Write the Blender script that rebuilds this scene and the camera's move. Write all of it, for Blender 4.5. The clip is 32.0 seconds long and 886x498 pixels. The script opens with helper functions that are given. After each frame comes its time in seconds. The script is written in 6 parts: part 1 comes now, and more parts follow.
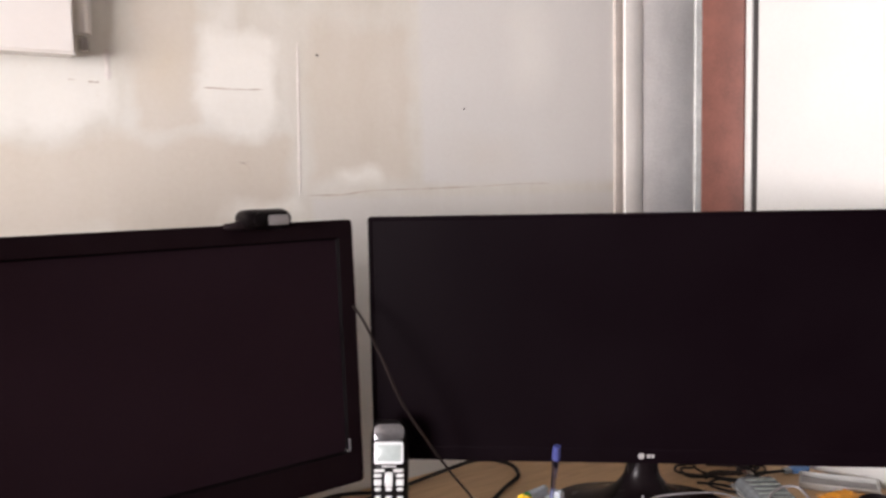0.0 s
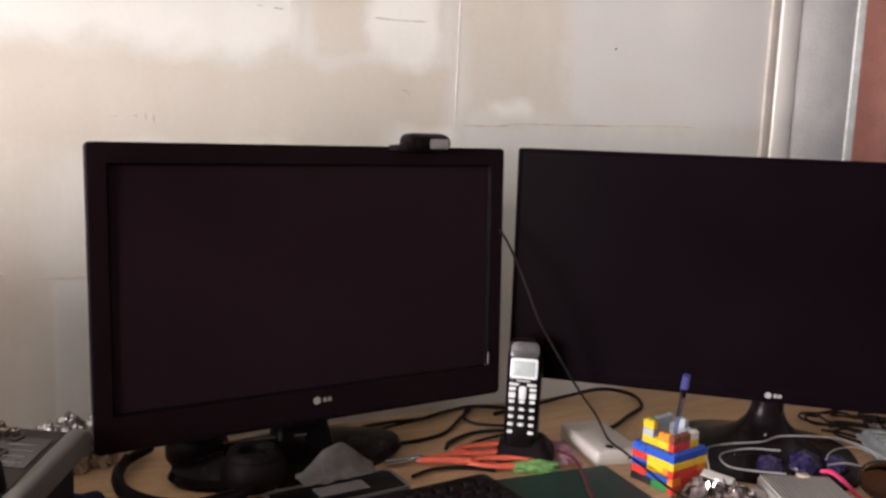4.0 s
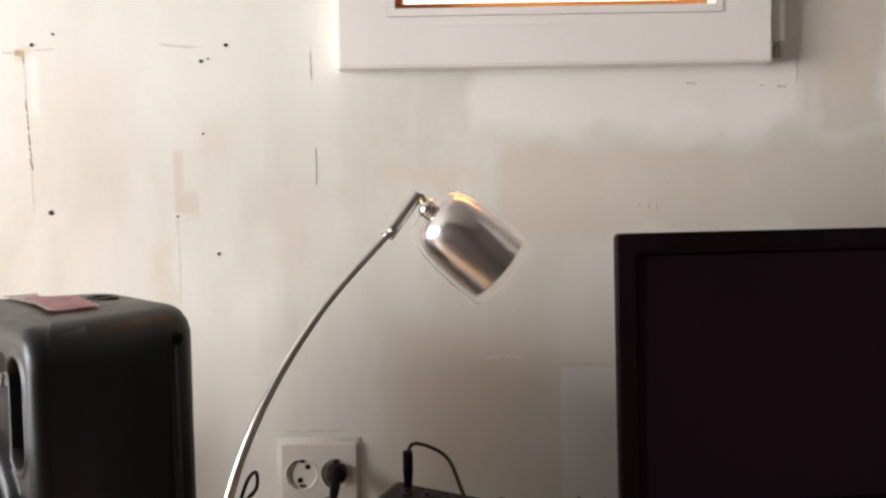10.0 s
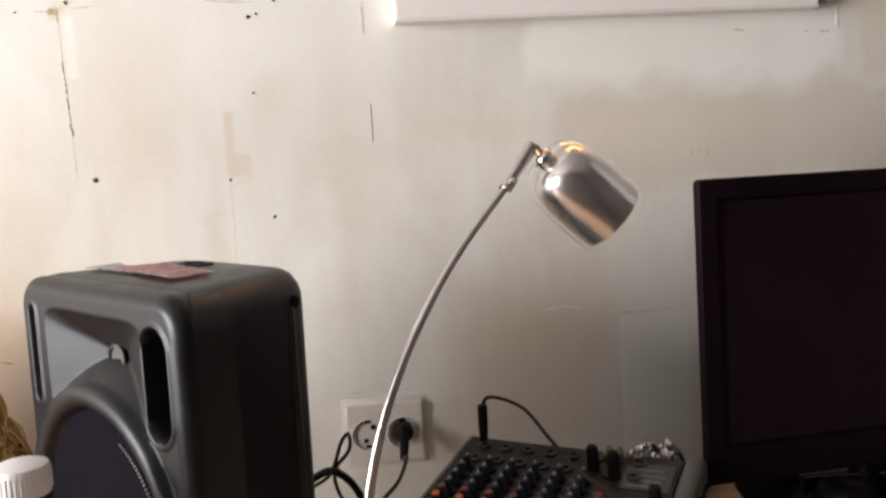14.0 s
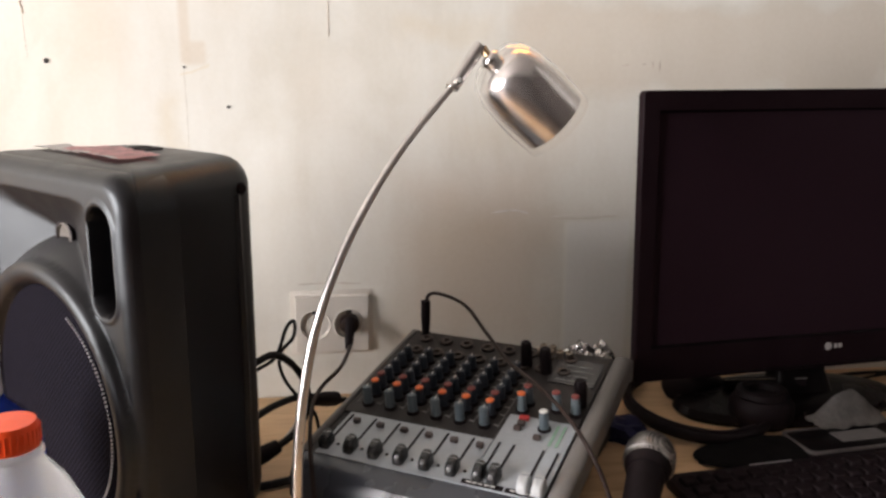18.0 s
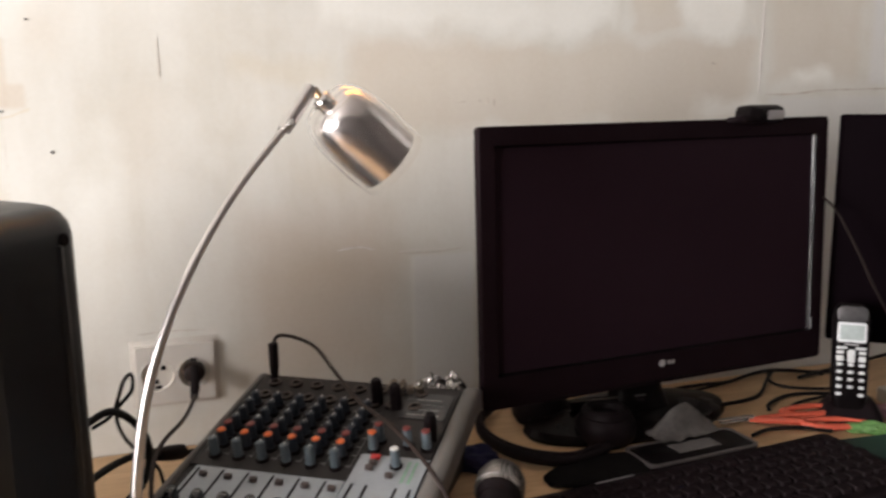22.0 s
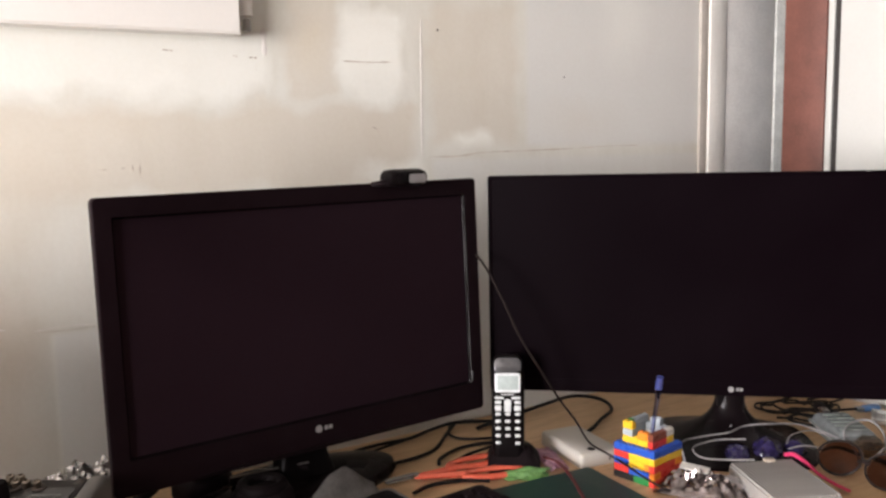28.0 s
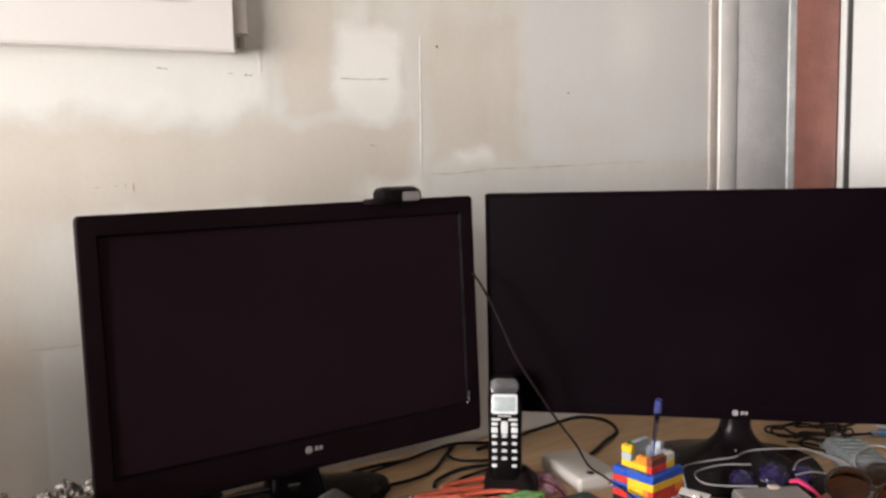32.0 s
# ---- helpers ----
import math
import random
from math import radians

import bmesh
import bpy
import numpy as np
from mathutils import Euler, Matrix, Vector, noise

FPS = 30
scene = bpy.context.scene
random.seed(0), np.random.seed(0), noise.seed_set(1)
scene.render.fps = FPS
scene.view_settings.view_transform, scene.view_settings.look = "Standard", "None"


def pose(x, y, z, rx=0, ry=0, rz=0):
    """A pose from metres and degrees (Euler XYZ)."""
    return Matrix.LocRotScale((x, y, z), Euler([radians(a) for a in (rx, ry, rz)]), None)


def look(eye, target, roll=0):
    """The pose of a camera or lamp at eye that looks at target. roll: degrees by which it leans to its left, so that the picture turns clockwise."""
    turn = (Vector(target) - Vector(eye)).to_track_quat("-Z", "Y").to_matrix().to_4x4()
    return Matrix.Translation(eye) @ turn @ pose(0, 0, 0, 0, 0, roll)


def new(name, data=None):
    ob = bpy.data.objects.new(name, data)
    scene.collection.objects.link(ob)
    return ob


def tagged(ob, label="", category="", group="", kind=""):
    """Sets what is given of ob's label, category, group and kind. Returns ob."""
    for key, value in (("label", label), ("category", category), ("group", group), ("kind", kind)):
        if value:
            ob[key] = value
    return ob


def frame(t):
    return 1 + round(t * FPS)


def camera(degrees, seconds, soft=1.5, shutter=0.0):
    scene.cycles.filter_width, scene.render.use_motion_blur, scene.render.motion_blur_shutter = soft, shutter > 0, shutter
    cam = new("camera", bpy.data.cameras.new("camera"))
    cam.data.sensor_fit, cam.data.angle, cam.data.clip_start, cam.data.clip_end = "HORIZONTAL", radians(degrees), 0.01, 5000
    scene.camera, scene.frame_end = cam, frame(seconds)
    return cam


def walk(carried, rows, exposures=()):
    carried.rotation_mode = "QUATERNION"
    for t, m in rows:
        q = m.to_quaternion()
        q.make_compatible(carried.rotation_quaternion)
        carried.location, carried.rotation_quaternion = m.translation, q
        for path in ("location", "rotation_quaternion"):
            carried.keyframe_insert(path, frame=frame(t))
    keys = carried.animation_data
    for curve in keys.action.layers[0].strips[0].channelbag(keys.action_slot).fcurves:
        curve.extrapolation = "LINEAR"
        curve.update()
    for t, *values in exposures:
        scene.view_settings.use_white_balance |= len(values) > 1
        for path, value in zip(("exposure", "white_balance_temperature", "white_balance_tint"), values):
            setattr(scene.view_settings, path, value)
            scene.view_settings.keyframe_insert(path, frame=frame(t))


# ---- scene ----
cam = camera(55.3, 32.0, 2.6, 0.5)
PATH = [
    (0, (0.107, -1.067, 1.184), (1.238, 0.575, 1.032), -1.0),
    (0.5, (0.094, -1.116, 1.162), (1.113, 0.598, 1.013), -0.8),
    (1, (0.099, -1.127, 1.171), (1.074, 0.605, 0.949), -0.2),
    (1.5, (0.092, -1.119, 1.157), (1.153, 0.559, 0.918), 0.7),
    (2, (0.09, -1.115, 1.165), (1.147, 0.561, 0.896), 1.3),
    (2.5, (0.076, -1.114, 1.151), (1.061, 0.611, 0.912), 1.6),
    (4.5, (0.04, -1.107, 1.171), (0.837, 0.703, 0.875), 2.0),
    (5, (0.04, -1.117, 1.168), (0.647, 0.774, 0.933), 1.0),
    (5.5, (0.041, -1.117, 1.177), (0.379, 0.837, 0.923), -1.1),
    (6, (0.017, -1.125, 1.181), (0.193, 0.853, 0.942), -2.3),
    (6.5, (0.008, -1.122, 1.178), (0.116, 0.861, 0.94), -2.7),
    (7, (0.001, -1.123, 1.175), (0.061, 0.861, 0.93), -2.8),
    (7.5, (-0.014, -1.122, 1.173), (-0.006, 0.863, 0.927), -2.7),
    (8, (-0.022, -1.119, 1.171), (-0.019, 0.868, 0.945), -2.1),
    (8.5, (-0.023, -1.114, 1.174), (-0.03, 0.871, 0.928), -2.1),
    (9, (-0.042, -1.12, 1.173), (-0.107, 0.865, 0.931), -1.8),
    (9.5, (-0.058, -1.112, 1.173), (-0.131, 0.875, 0.957), -1.7),
    (10, (-0.096, -1.049, 1.179), (-0.063, 0.947, 1.062), -0.9),
    (10.5, (-0.128, -1.016, 1.179), (-0.064, 0.98, 1.06), -2.6),
    (11, (-0.16, -1.017, 1.179), (-0.108, 0.979, 1.068), -3.0),
    (11.5, (-0.165, -1.037, 1.172), (-0.122, 0.956, 1.01), -2.1),
    (12, (-0.165, -1.076, 1.176), (-0.178, 0.918, 1.02), -0.7),
    (12.2, (-0.176, -1.093, 1.179), (-0.189, 0.901, 1.025), -1.1),
    (12.5, (-0.178, -1.077, 1.179), (-0.2, 0.918, 1.028), -1.1),
    (13, (-0.229, -1.038, 1.193), (-0.081, 0.953, 1.079), -3.1),
    (13.5, (-0.261, -1.031, 1.185), (-0.064, 0.954, 1.039), -4.0),
    (14, (-0.261, -1.034, 1.177), (-0.057, 0.943, 0.962), -2.8),
    (14.5, (-0.254, -1.035, 1.172), (-0.062, 0.933, 0.872), -2.3),
    (15, (-0.253, -1.041, 1.172), (-0.047, 0.916, 0.812), -1.9),
    (15.5, (-0.253, -1.052, 1.17), (-0.042, 0.902, 0.8), -1.7),
    (17.5, (-0.243, -1.065, 1.17), (-0.011, 0.87, 0.72), 0.1),
    (18, (-0.244, -1.062, 1.17), (0.031, 0.872, 0.738), 0.2),
    (18.5, (-0.243, -1.063, 1.17), (0.061, 0.868, 0.746), 0.2),
    (19, (-0.243, -1.067, 1.171), (0.054, 0.869, 0.765), 0.0),
    (19.5, (-0.243, -1.067, 1.171), (0.054, 0.867, 0.754), -0.0),
    (20, (-0.243, -1.07, 1.172), (0.056, 0.864, 0.755), -0.1),
    (20.5, (-0.243, -1.07, 1.172), (0.053, 0.864, 0.754), -0.1),
    (21, (-0.243, -1.068, 1.171), (0.067, 0.863, 0.752), -0.1),
    (21.5, (-0.242, -1.071, 1.172), (0.211, 0.84, 0.797), -0.2),
    (22, (-0.226, -1.067, 1.177), (0.371, 0.807, 0.817), -0.6),
    (22.5, (-0.221, -1.063, 1.179), (0.495, 0.776, 0.857), -0.5),
    (23, (-0.211, -1.065, 1.181), (0.574, 0.756, 0.915), -0.7),
    (23.5, (-0.2, -1.066, 1.182), (0.642, 0.732, 0.944), -0.7),
    (24, (-0.197, -1.063, 1.185), (0.705, 0.712, 0.99), -1.0),
    (24.5, (-0.185, -1.067, 1.183), (0.757, 0.686, 0.981), -0.9),
    (25, (-0.175, -1.067, 1.184), (0.828, 0.653, 0.99), -0.9),
    (25.5, (-0.162, -1.078, 1.183), (0.857, 0.634, 1.007), -1.1),
    (26, (-0.154, -1.083, 1.183), (0.907, 0.6, 0.975), -0.7),
    (26.5, (-0.134, -1.085, 1.188), (0.977, 0.559, 0.939), -0.6),
    (28.5, (-0.035, -1.14, 1.189), (0.984, 0.564, 0.95), -1.2),
    (29, (-0.031, -1.141, 1.19), (0.994, 0.56, 0.952), -1.3),
    (29.5, (-0.019, -1.141, 1.19), (0.986, 0.571, 0.946), -1.3),
    (30, (-0.013, -1.138, 1.187), (0.983, 0.579, 0.937), -1.4),
    (30.5, (-0.009, -1.131, 1.189), (0.986, 0.585, 0.938), -1.4),
    (31, (-0.008, -1.134, 1.19), (0.97, 0.598, 0.975), -1.3),
    (31.5, (-0.006, -1.138, 1.191), (0.955, 0.604, 0.983), -1.2),
    (32, (0.0, -1.141, 1.189), (0.974, 0.594, 0.986), -1.2),
]
EXPOSURES = [(0, 0.07, 6500, 18), (2.5, 0.0, 6500, 17.5), (5, -0.15, 6500, 16), (6, -0.45, 6500, 14), (7, -0.72, 6500, 14), (8, -0.5, 6500, 13.5), (9.3, -0.46, 6500, 13), (10, -0.75, 6500, 13), (11, -1.05, 6500, 13), (12, -0.75, 6500, 13), (13.5, -0.87, 6500, 13.5), (15, -0.5, 6500, 14), (19, -0.44, 6500, 13.5), (21, -0.42, 6500, 13.5), (22, -0.4, 6500, 13), (23, -0.37, 6500, 13), (24.5, -0.23, 6500, 13), (26, 0.08, 6500, 13), (28.5, 0.0, 6500, 13), (32, -0.07, 6500, 13)]
walk(cam, [(t, look(eye, target, roll)) for t, eye, target, roll in PATH], EXPOSURES)


# ---- world and light ----
world = bpy.data.worlds.new("world")
scene.world = world
world.use_nodes = True
wn = world.node_tree
sky = wn.nodes.new("ShaderNodeTexSky")
sky.sky_type, sky.sun_disc = "NISHITA", False
sky.sun_elevation, sky.sun_rotation = radians(44), radians(8)
wn.links.new(sky.outputs[0], wn.nodes["Background"].inputs[0])
wn.nodes["Background"].inputs[1].default_value = 0.12


def lamp(name, m, sx, sy, watts, colour):
    data = bpy.data.lights.new(name, "AREA")
    data.shape, data.size, data.size_y, data.energy, data.color = "RECTANGLE", sx, sy, watts, colour
    ob = new(name, data)
    ob.matrix_basis = m
    return ob


sun_data = bpy.data.lights.new("sun", "SUN")
sun_data.energy, sun_data.angle, sun_data.color = 5.0, radians(0.5), (1.0, 0.62, 0.28)
sun = new("sun", sun_data)
sun.matrix_basis = look((0.55, 4.0, 5.35), (-0.06, -0.33, 1.18))

# daylight of the big window in the wall beside the desk
lamp("window_daylight", look((-2.59, -1.18, 1.27), (0.0, -0.55, 1.33)), 1.40, 1.20, 226, (1.0, 0.965, 0.945))


# ---- materials ----
def nodes_of(name, base=(0.5, 0.5, 0.5), rough=0.5, metal=0.0, spec=0.5):
    m = bpy.data.materials.new(name)
    m.use_nodes = True
    b = m.node_tree.nodes["Principled BSDF"]
    b.inputs["Base Color"].default_value = (*base, 1)
    b.inputs["Roughness"].default_value, b.inputs["Metallic"].default_value = rough, metal
    b.inputs["Specular IOR Level"].default_value = spec
    return m, m.node_tree, b


def coords(nt, scale=(1, 1, 1), space="Object"):
    tc, mp = nt.nodes.new("ShaderNodeTexCoord"), nt.nodes.new("ShaderNodeMapping")
    mp.inputs["Scale"].default_value = scale
    nt.links.new(tc.outputs[space], mp.inputs[0])
    return mp.outputs[0]


def noise_of(nt, vec, scale, detail=4.0, rough=0.55, warp=0.0):
    n = nt.nodes.new("ShaderNodeTexNoise")
    n.inputs["Scale"].default_value, n.inputs["Detail"].default_value = scale, detail
    n.inputs["Roughness"].default_value, n.inputs["Distortion"].default_value = rough, warp
    nt.links.new(vec, n.inputs["Vector"])
    return n.outputs["Fac"]


def ramp(nt, fac, stops):
    r = nt.nodes.new("ShaderNodeValToRGB")
    e = r.color_ramp.elements
    while len(e) < len(stops):
        e.new(0.5)
    for el, (p, c) in zip(e, stops):
        el.position, el.color = p, (*c, 1) if len(c) == 3 else c
    nt.links.new(fac, r.inputs[0])
    return r.outputs[0]


def mix(nt, fac, a, b, kind="MIX"):
    n = nt.nodes.new("ShaderNodeMix")
    n.data_type, n.blend_type = "RGBA", kind
    for key, v in (("Factor", fac), ("A", a), ("B", b)):
        sock = [s for s in n.inputs if s.name == key and s.type == ("VALUE" if key == "Factor" else "RGBA")][0]
        if isinstance(v, (int, float)):
            sock.default_value = v
        elif isinstance(v, tuple):
            sock.default_value = (*v, 1)
        else:
            nt.links.new(v, sock)
    return [o for o in n.outputs if o.type == "RGBA"][0]


def calc(nt, op, a, b=None, clamp=False):
    n = nt.nodes.new("ShaderNodeMath")
    n.operation, n.use_clamp = op, clamp
    for k, v in enumerate((a, b)):
        if v is None:
            continue
        if isinstance(v, (int, float)):
            n.inputs[k].default_value = v
        else:
            nt.links.new(v, n.inputs[k])
    return n.outputs[0]


def bump(nt, b, height, strength, distance):
    n = nt.nodes.new("ShaderNodeBump")
    n.inputs["Strength"].default_value, n.inputs["Distance"].default_value = strength, distance
    nt.links.new(height, n.inputs["Height"])
    nt.links.new(n.outputs[0], b.inputs["Normal"])


def plain(name, base, rough=0.5, metal=0.0, spec=0.5, vary=0.25, scale=30.0, relief=0.0, wear=0.12, grain=220.0):
    """A surface with blotches at one scale, grain at another, uneven gloss and a little relief."""
    m, nt, b = nodes_of(name, base, rough, metal, spec)
    v = coords(nt)
    big, fine = noise_of(nt, v, scale), noise_of(nt, v, grain, 2.0)
    dark = tuple(c * (1 - vary) for c in base)
    light = tuple(min(1.0, c * (1 + vary * 0.6) + 0.01 * vary) for c in base)
    c = ramp(nt, big, [(0.3, dark), (0.7, light)])
    c = mix(nt, 0.25, c, ramp(nt, fine, [(0.35, dark), (0.65, light)]))
    nt.links.new(c, b.inputs["Base Color"])
    r = calc(nt, "ADD", calc(nt, "MULTIPLY", big, wear * 2), rough - wear, True)
    nt.links.new(r, b.inputs["Roughness"])
    if relief:
        bump(nt, b, fine, 0.4, relief)
    return m


def box_mask(nt, sep, x0, x1, z0, z1, soft):
    """1 inside a rectangle of the wall, falling off over soft metres at its edges."""
    x, z = sep
    parts = []
    for v, lo, hi in ((x, x0, x1), (z, z0, z1)):
        up = calc(nt, "DIVIDE", calc(nt, "SUBTRACT", v, lo), soft, True)
        down = calc(nt, "DIVIDE", calc(nt, "SUBTRACT", hi, v), soft, True)
        parts.append(calc(nt, "MULTIPLY", up, down))
    return calc(nt, "MULTIPLY", parts[0], parts[1], True)


def oval_mask(nt, sep, x0, x1, z0, z1, soft):
    """1 inside an oval of the wall, falling off over soft metres at its rim."""
    rx, rz = (x1 - x0) / 2, (z1 - z0) / 2
    a = calc(nt, "DIVIDE", calc(nt, "SUBTRACT", sep[0], (x0 + x1) / 2), rx)
    c = calc(nt, "DIVIDE", calc(nt, "SUBTRACT", sep[1], (z0 + z1) / 2), rz)
    r = calc(nt, "SQRT", calc(nt, "ADD", calc(nt, "MULTIPLY", a, a), calc(nt, "MULTIPLY", c, c)))
    return calc(nt, "MULTIPLY", calc(nt, "SUBTRACT", 1.0, r), min(rx, rz) / soft, True)


def plaster_wall():
    """Old plaster: skimmed lighter patches, tan bare areas, water marks, some painted shade, trowel relief."""
    m, nt, b = nodes_of("old_plaster", (0.7, 0.66, 0.6), 0.85, 0, 0.2)
    v = coords(nt)
    warp = nt.nodes.new("ShaderNodeTexNoise")
    warp.inputs["Scale"].default_value, warp.inputs["Detail"].default_value = 14.0, 3.0
    nt.links.new(v, warp.inputs["Vector"])
    sub = nt.nodes.new("ShaderNodeVectorMath")
    sub.operation = "SUBTRACT"
    sub.inputs[1].default_value = (0.5, 0.5, 0.5)
    nt.links.new(warp.outputs["Color"], sub.inputs[0])
    mul = nt.nodes.new("ShaderNodeVectorMath")
    mul.operation = "SCALE"
    mul.inputs["Scale"].default_value = 0.055
    nt.links.new(sub.outputs[0], mul.inputs[0])
    add = nt.nodes.new("ShaderNodeVectorMath")
    nt.links.new(v, add.inputs[0])
    nt.links.new(mul.outputs[0], add.inputs[1])
    sx = nt.nodes.new("ShaderNodeSeparateXYZ")
    nt.links.new(add.outputs[0], sx.inputs[0])
    sep = (sx.outputs[0], sx.outputs[2])
    sy = nt.nodes.new("ShaderNodeSeparateXYZ")
    nt.links.new(v, sy.inputs[0])
    tight = (sy.outputs[0], sy.outputs[2])
    cloud = noise_of(nt, v, 3.2, 5.0, 0.6, 0.6)
    mid = noise_of(nt, coords(nt, (1.0, 1.0, 0.5)), 9.0, 5.0, 0.6, 0.8)
    tall = noise_of(nt, coords(nt, (1.0, 1.0, 0.16)), 16.0, 4.0, 0.6)
    fine = noise_of(nt, v, 160.0, 3.0)
    c = ramp(nt, cloud, [(0.3, (0.585, 0.565, 0.50)), (0.5, (0.685, 0.675, 0.615)), (0.7, (0.755, 0.752, 0.70))])
    c = mix(nt, 0.62, c, ramp(nt, mid, [(0.3, (0.57, 0.54, 0.455)), (0.52, (0.685, 0.675, 0.615)), (0.75, (0.775, 0.775, 0.725))]))
    c = mix(nt, 0.26, c, ramp(nt, tall, [(0.35, (0.59, 0.555, 0.475)), (0.6, (0.735, 0.73, 0.68))]))
    pale, tan, grey = (0.84, 0.84, 0.785), (0.615, 0.555, 0.465), (0.69, 0.69, 0.67)
    for colour, most, x0, x1, z0, z1, soft, exact in PATCHES:
        blot = (oval_mask if exact == 2 else box_mask)(nt, tight if exact == 1 else sep, x0, x1, z0, z1, soft)
        k = calc(nt, "MULTIPLY", blot, most)
        c = mix(nt, k, c, {"pale": pale, "tan": tan, "grey": grey, "rust": (0.60, 0.47, 0.26), "brown": (0.43, 0.335, 0.235), "pink": (0.60, 0.50, 0.405)}[colour])
    spots = ramp(nt, noise_of(nt, v, 42.0, 4.0, 0.7), [(0.66, (0, 0, 0)), (0.76, (1, 1, 1))])
    c = mix(nt, calc(nt, "MULTIPLY", spots, 0.18), c, (0.55, 0.45, 0.34))
    c = mix(nt, 0.06, c, ramp(nt, fine, [(0.3, (0.5, 0.46, 0.4)), (0.7, (0.85, 0.83, 0.8))]))
    nt.links.new(c, b.inputs["Base Color"])
    bump(nt, b, calc(nt, "ADD", calc(nt, "MULTIPLY", mid, 1.5), calc(nt, "MULTIPLY", fine, 0.1)), 0.35, 0.002)
    return m


# colour, strength, x from, x to, z from, z to, softness, straight edges
PATCHES = [
    ("pale", 0.75, -0.05, 0.375, 1.255, 1.60, 0.020, 0),
    ("pale", 0.45, -0.75, -0.10, 1.20, 1.90, 0.12, 0),
    ("tan", 0.70, -0.02, 0.60, 1.12, 1.258, 0.022, 0),
    ("tan", 0.60, 0.385, 0.478, 1.25, 1.60, 0.015, 0),
    ("pale", 0.75, 0.468, 0.585, 1.285, 1.400, 0.020, 0),
    ("pale", 0.75, 0.466, 0.588, 1.238, 1.372, 0.018, 2),
    ("tan", 0.55, 0.612, 0.795, 1.18, 1.42, 0.022, 0),
    ("tan", 0.35, 0.60, 0.80, 1.40, 1.70, 0.05, 0),
    ("pale", 0.75, 0.660, 0.745, 1.176, 1.212, 0.016, 0),
    ("grey", 0.85, 0.800, 1.24, 1.178, 1.70, 0.014, 1),
    ("pale", 0.6, 0.49, 0.62, 1.13, 1.178, 0.02, 0),
    ("grey", 0.6, 0.62, 1.24, 0.70, 1.172, 0.01, 1),
    ("tan", 0.6, -0.10, 0.07, 0.92, 1.00, 0.05, 0),
    ("tan", 0.45, -0.20, 0.09, 0.74, 1.00, 0.08, 0),
    ("pale", 0.55, 0.066, 0.16, 0.74, 0.968, 0.006, 1),
    ("grey", 0.6, 0.070, 0.16, 0.74, 0.968, 0.006, 1),
    ("tan", 0.8, -0.411, -0.394, 1.165, 1.246, 0.005, 1),
    ("tan", 0.8, -0.408, -0.376, 1.163, 1.196, 0.006, 1),
    ("rust", 0.35, -0.408, -0.374, 1.162, 1.168, 0.003, 0),
    ("rust", 0.65, -0.602, -0.576, 1.357, 1.375, 0.008, 2),
    # tan and rust by the basket, deepened with painted shade
    ("tan", 0.9, -1.05, -0.58, 0.74, 1.17, 0.10, 0),
    ("rust", 0.35, -1.05, -0.63, 0.74, 1.12, 0.10, 0),
    ("tan", 0.4, -0.56, -0.44, 1.10, 1.40, 0.07, 0),
    ("pale", 0.3, -0.305, -0.170, 0.780, 0.888, 0.014, 0),
    ("tan", 0.4, 0.00, 0.05, 1.18, 1.24, 0.02, 0),
    ("tan", 0.45, 0.13, 0.23, 1.20, 1.262, 0.03, 2),
    ("pale", 0.5, 0.17, 0.27, 1.235, 1.30, 0.02, 2),
    ("pale", 0.5, 0.27, 0.36, 1.245, 1.31, 0.02, 2),
    ("tan", 0.4, -0.05, 0.10, 1.02, 1.20, 0.06, 2),
    ("tan", 0.35, -0.30, -0.20, 1.05, 1.22, 0.05, 2),
    ("tan", 0.35, -0.39, -0.31, 1.22, 1.30, 0.03, 0),
    ("tan", 0.3, 0.80, 1.05, 1.18, 1.28, 0.06, 2),
    ("pale", 0.4, 0.95, 1.10, 1.30, 1.50, 0.06, 2),
    ("tan", 0.4, 0.44, 0.60, 1.17, 1.24, 0.04, 2),
    ("rust", 0.20, 0.395, 0.47, 1.28, 1.40, 0.04, 2),
    ("rust", 0.08, -0.53, -0.47, 1.10, 1.34, 0.05, 2),
    ("pale", 0.7, -0.582, -0.566, 1.285, 1.362, 0.006, 1),
    ("rust", 0.20, -0.70, -0.60, 1.05, 1.30, 0.05, 2),
    ("rust", 0.16, -0.10, 0.04, 1.03, 1.12, 0.05, 2),
    ("pale", 0.35, -0.34, -0.26, 0.98, 1.16, 0.05, 2),
    ("rust", 0.22, -0.445, -0.405, 0.98, 1.14, 0.02, 0),
    ("rust", 0.14, -0.14, 0.01, 0.90, 1.01, 0.05, 0),
    ("rust", 0.18, -0.16, -0.02, 1.185, 1.235, 0.02, 0),
    ("rust", 0.10, -0.62, -0.46, 0.95, 1.36, 0.06, 0),
    # soft shadow left of the loudspeaker, painted as brown and tan
    ("brown", 0.80, -1.05, -0.62, 0.74, 1.08, 0.08, 0),
    ("brown", 0.35, -1.05, -0.55, 0.74, 1.10, 0.10, 0),
    ("tan", 0.6, -1.05, -0.59, 1.02, 1.20, 0.08, 0),
    ("pink", 0.42, -0.17, 0.066, 0.80, 1.05, 0.05, 0),
    ("pink", 0.22, -0.12, 0.02, 0.80, 0.98, 0.05, 2),
]


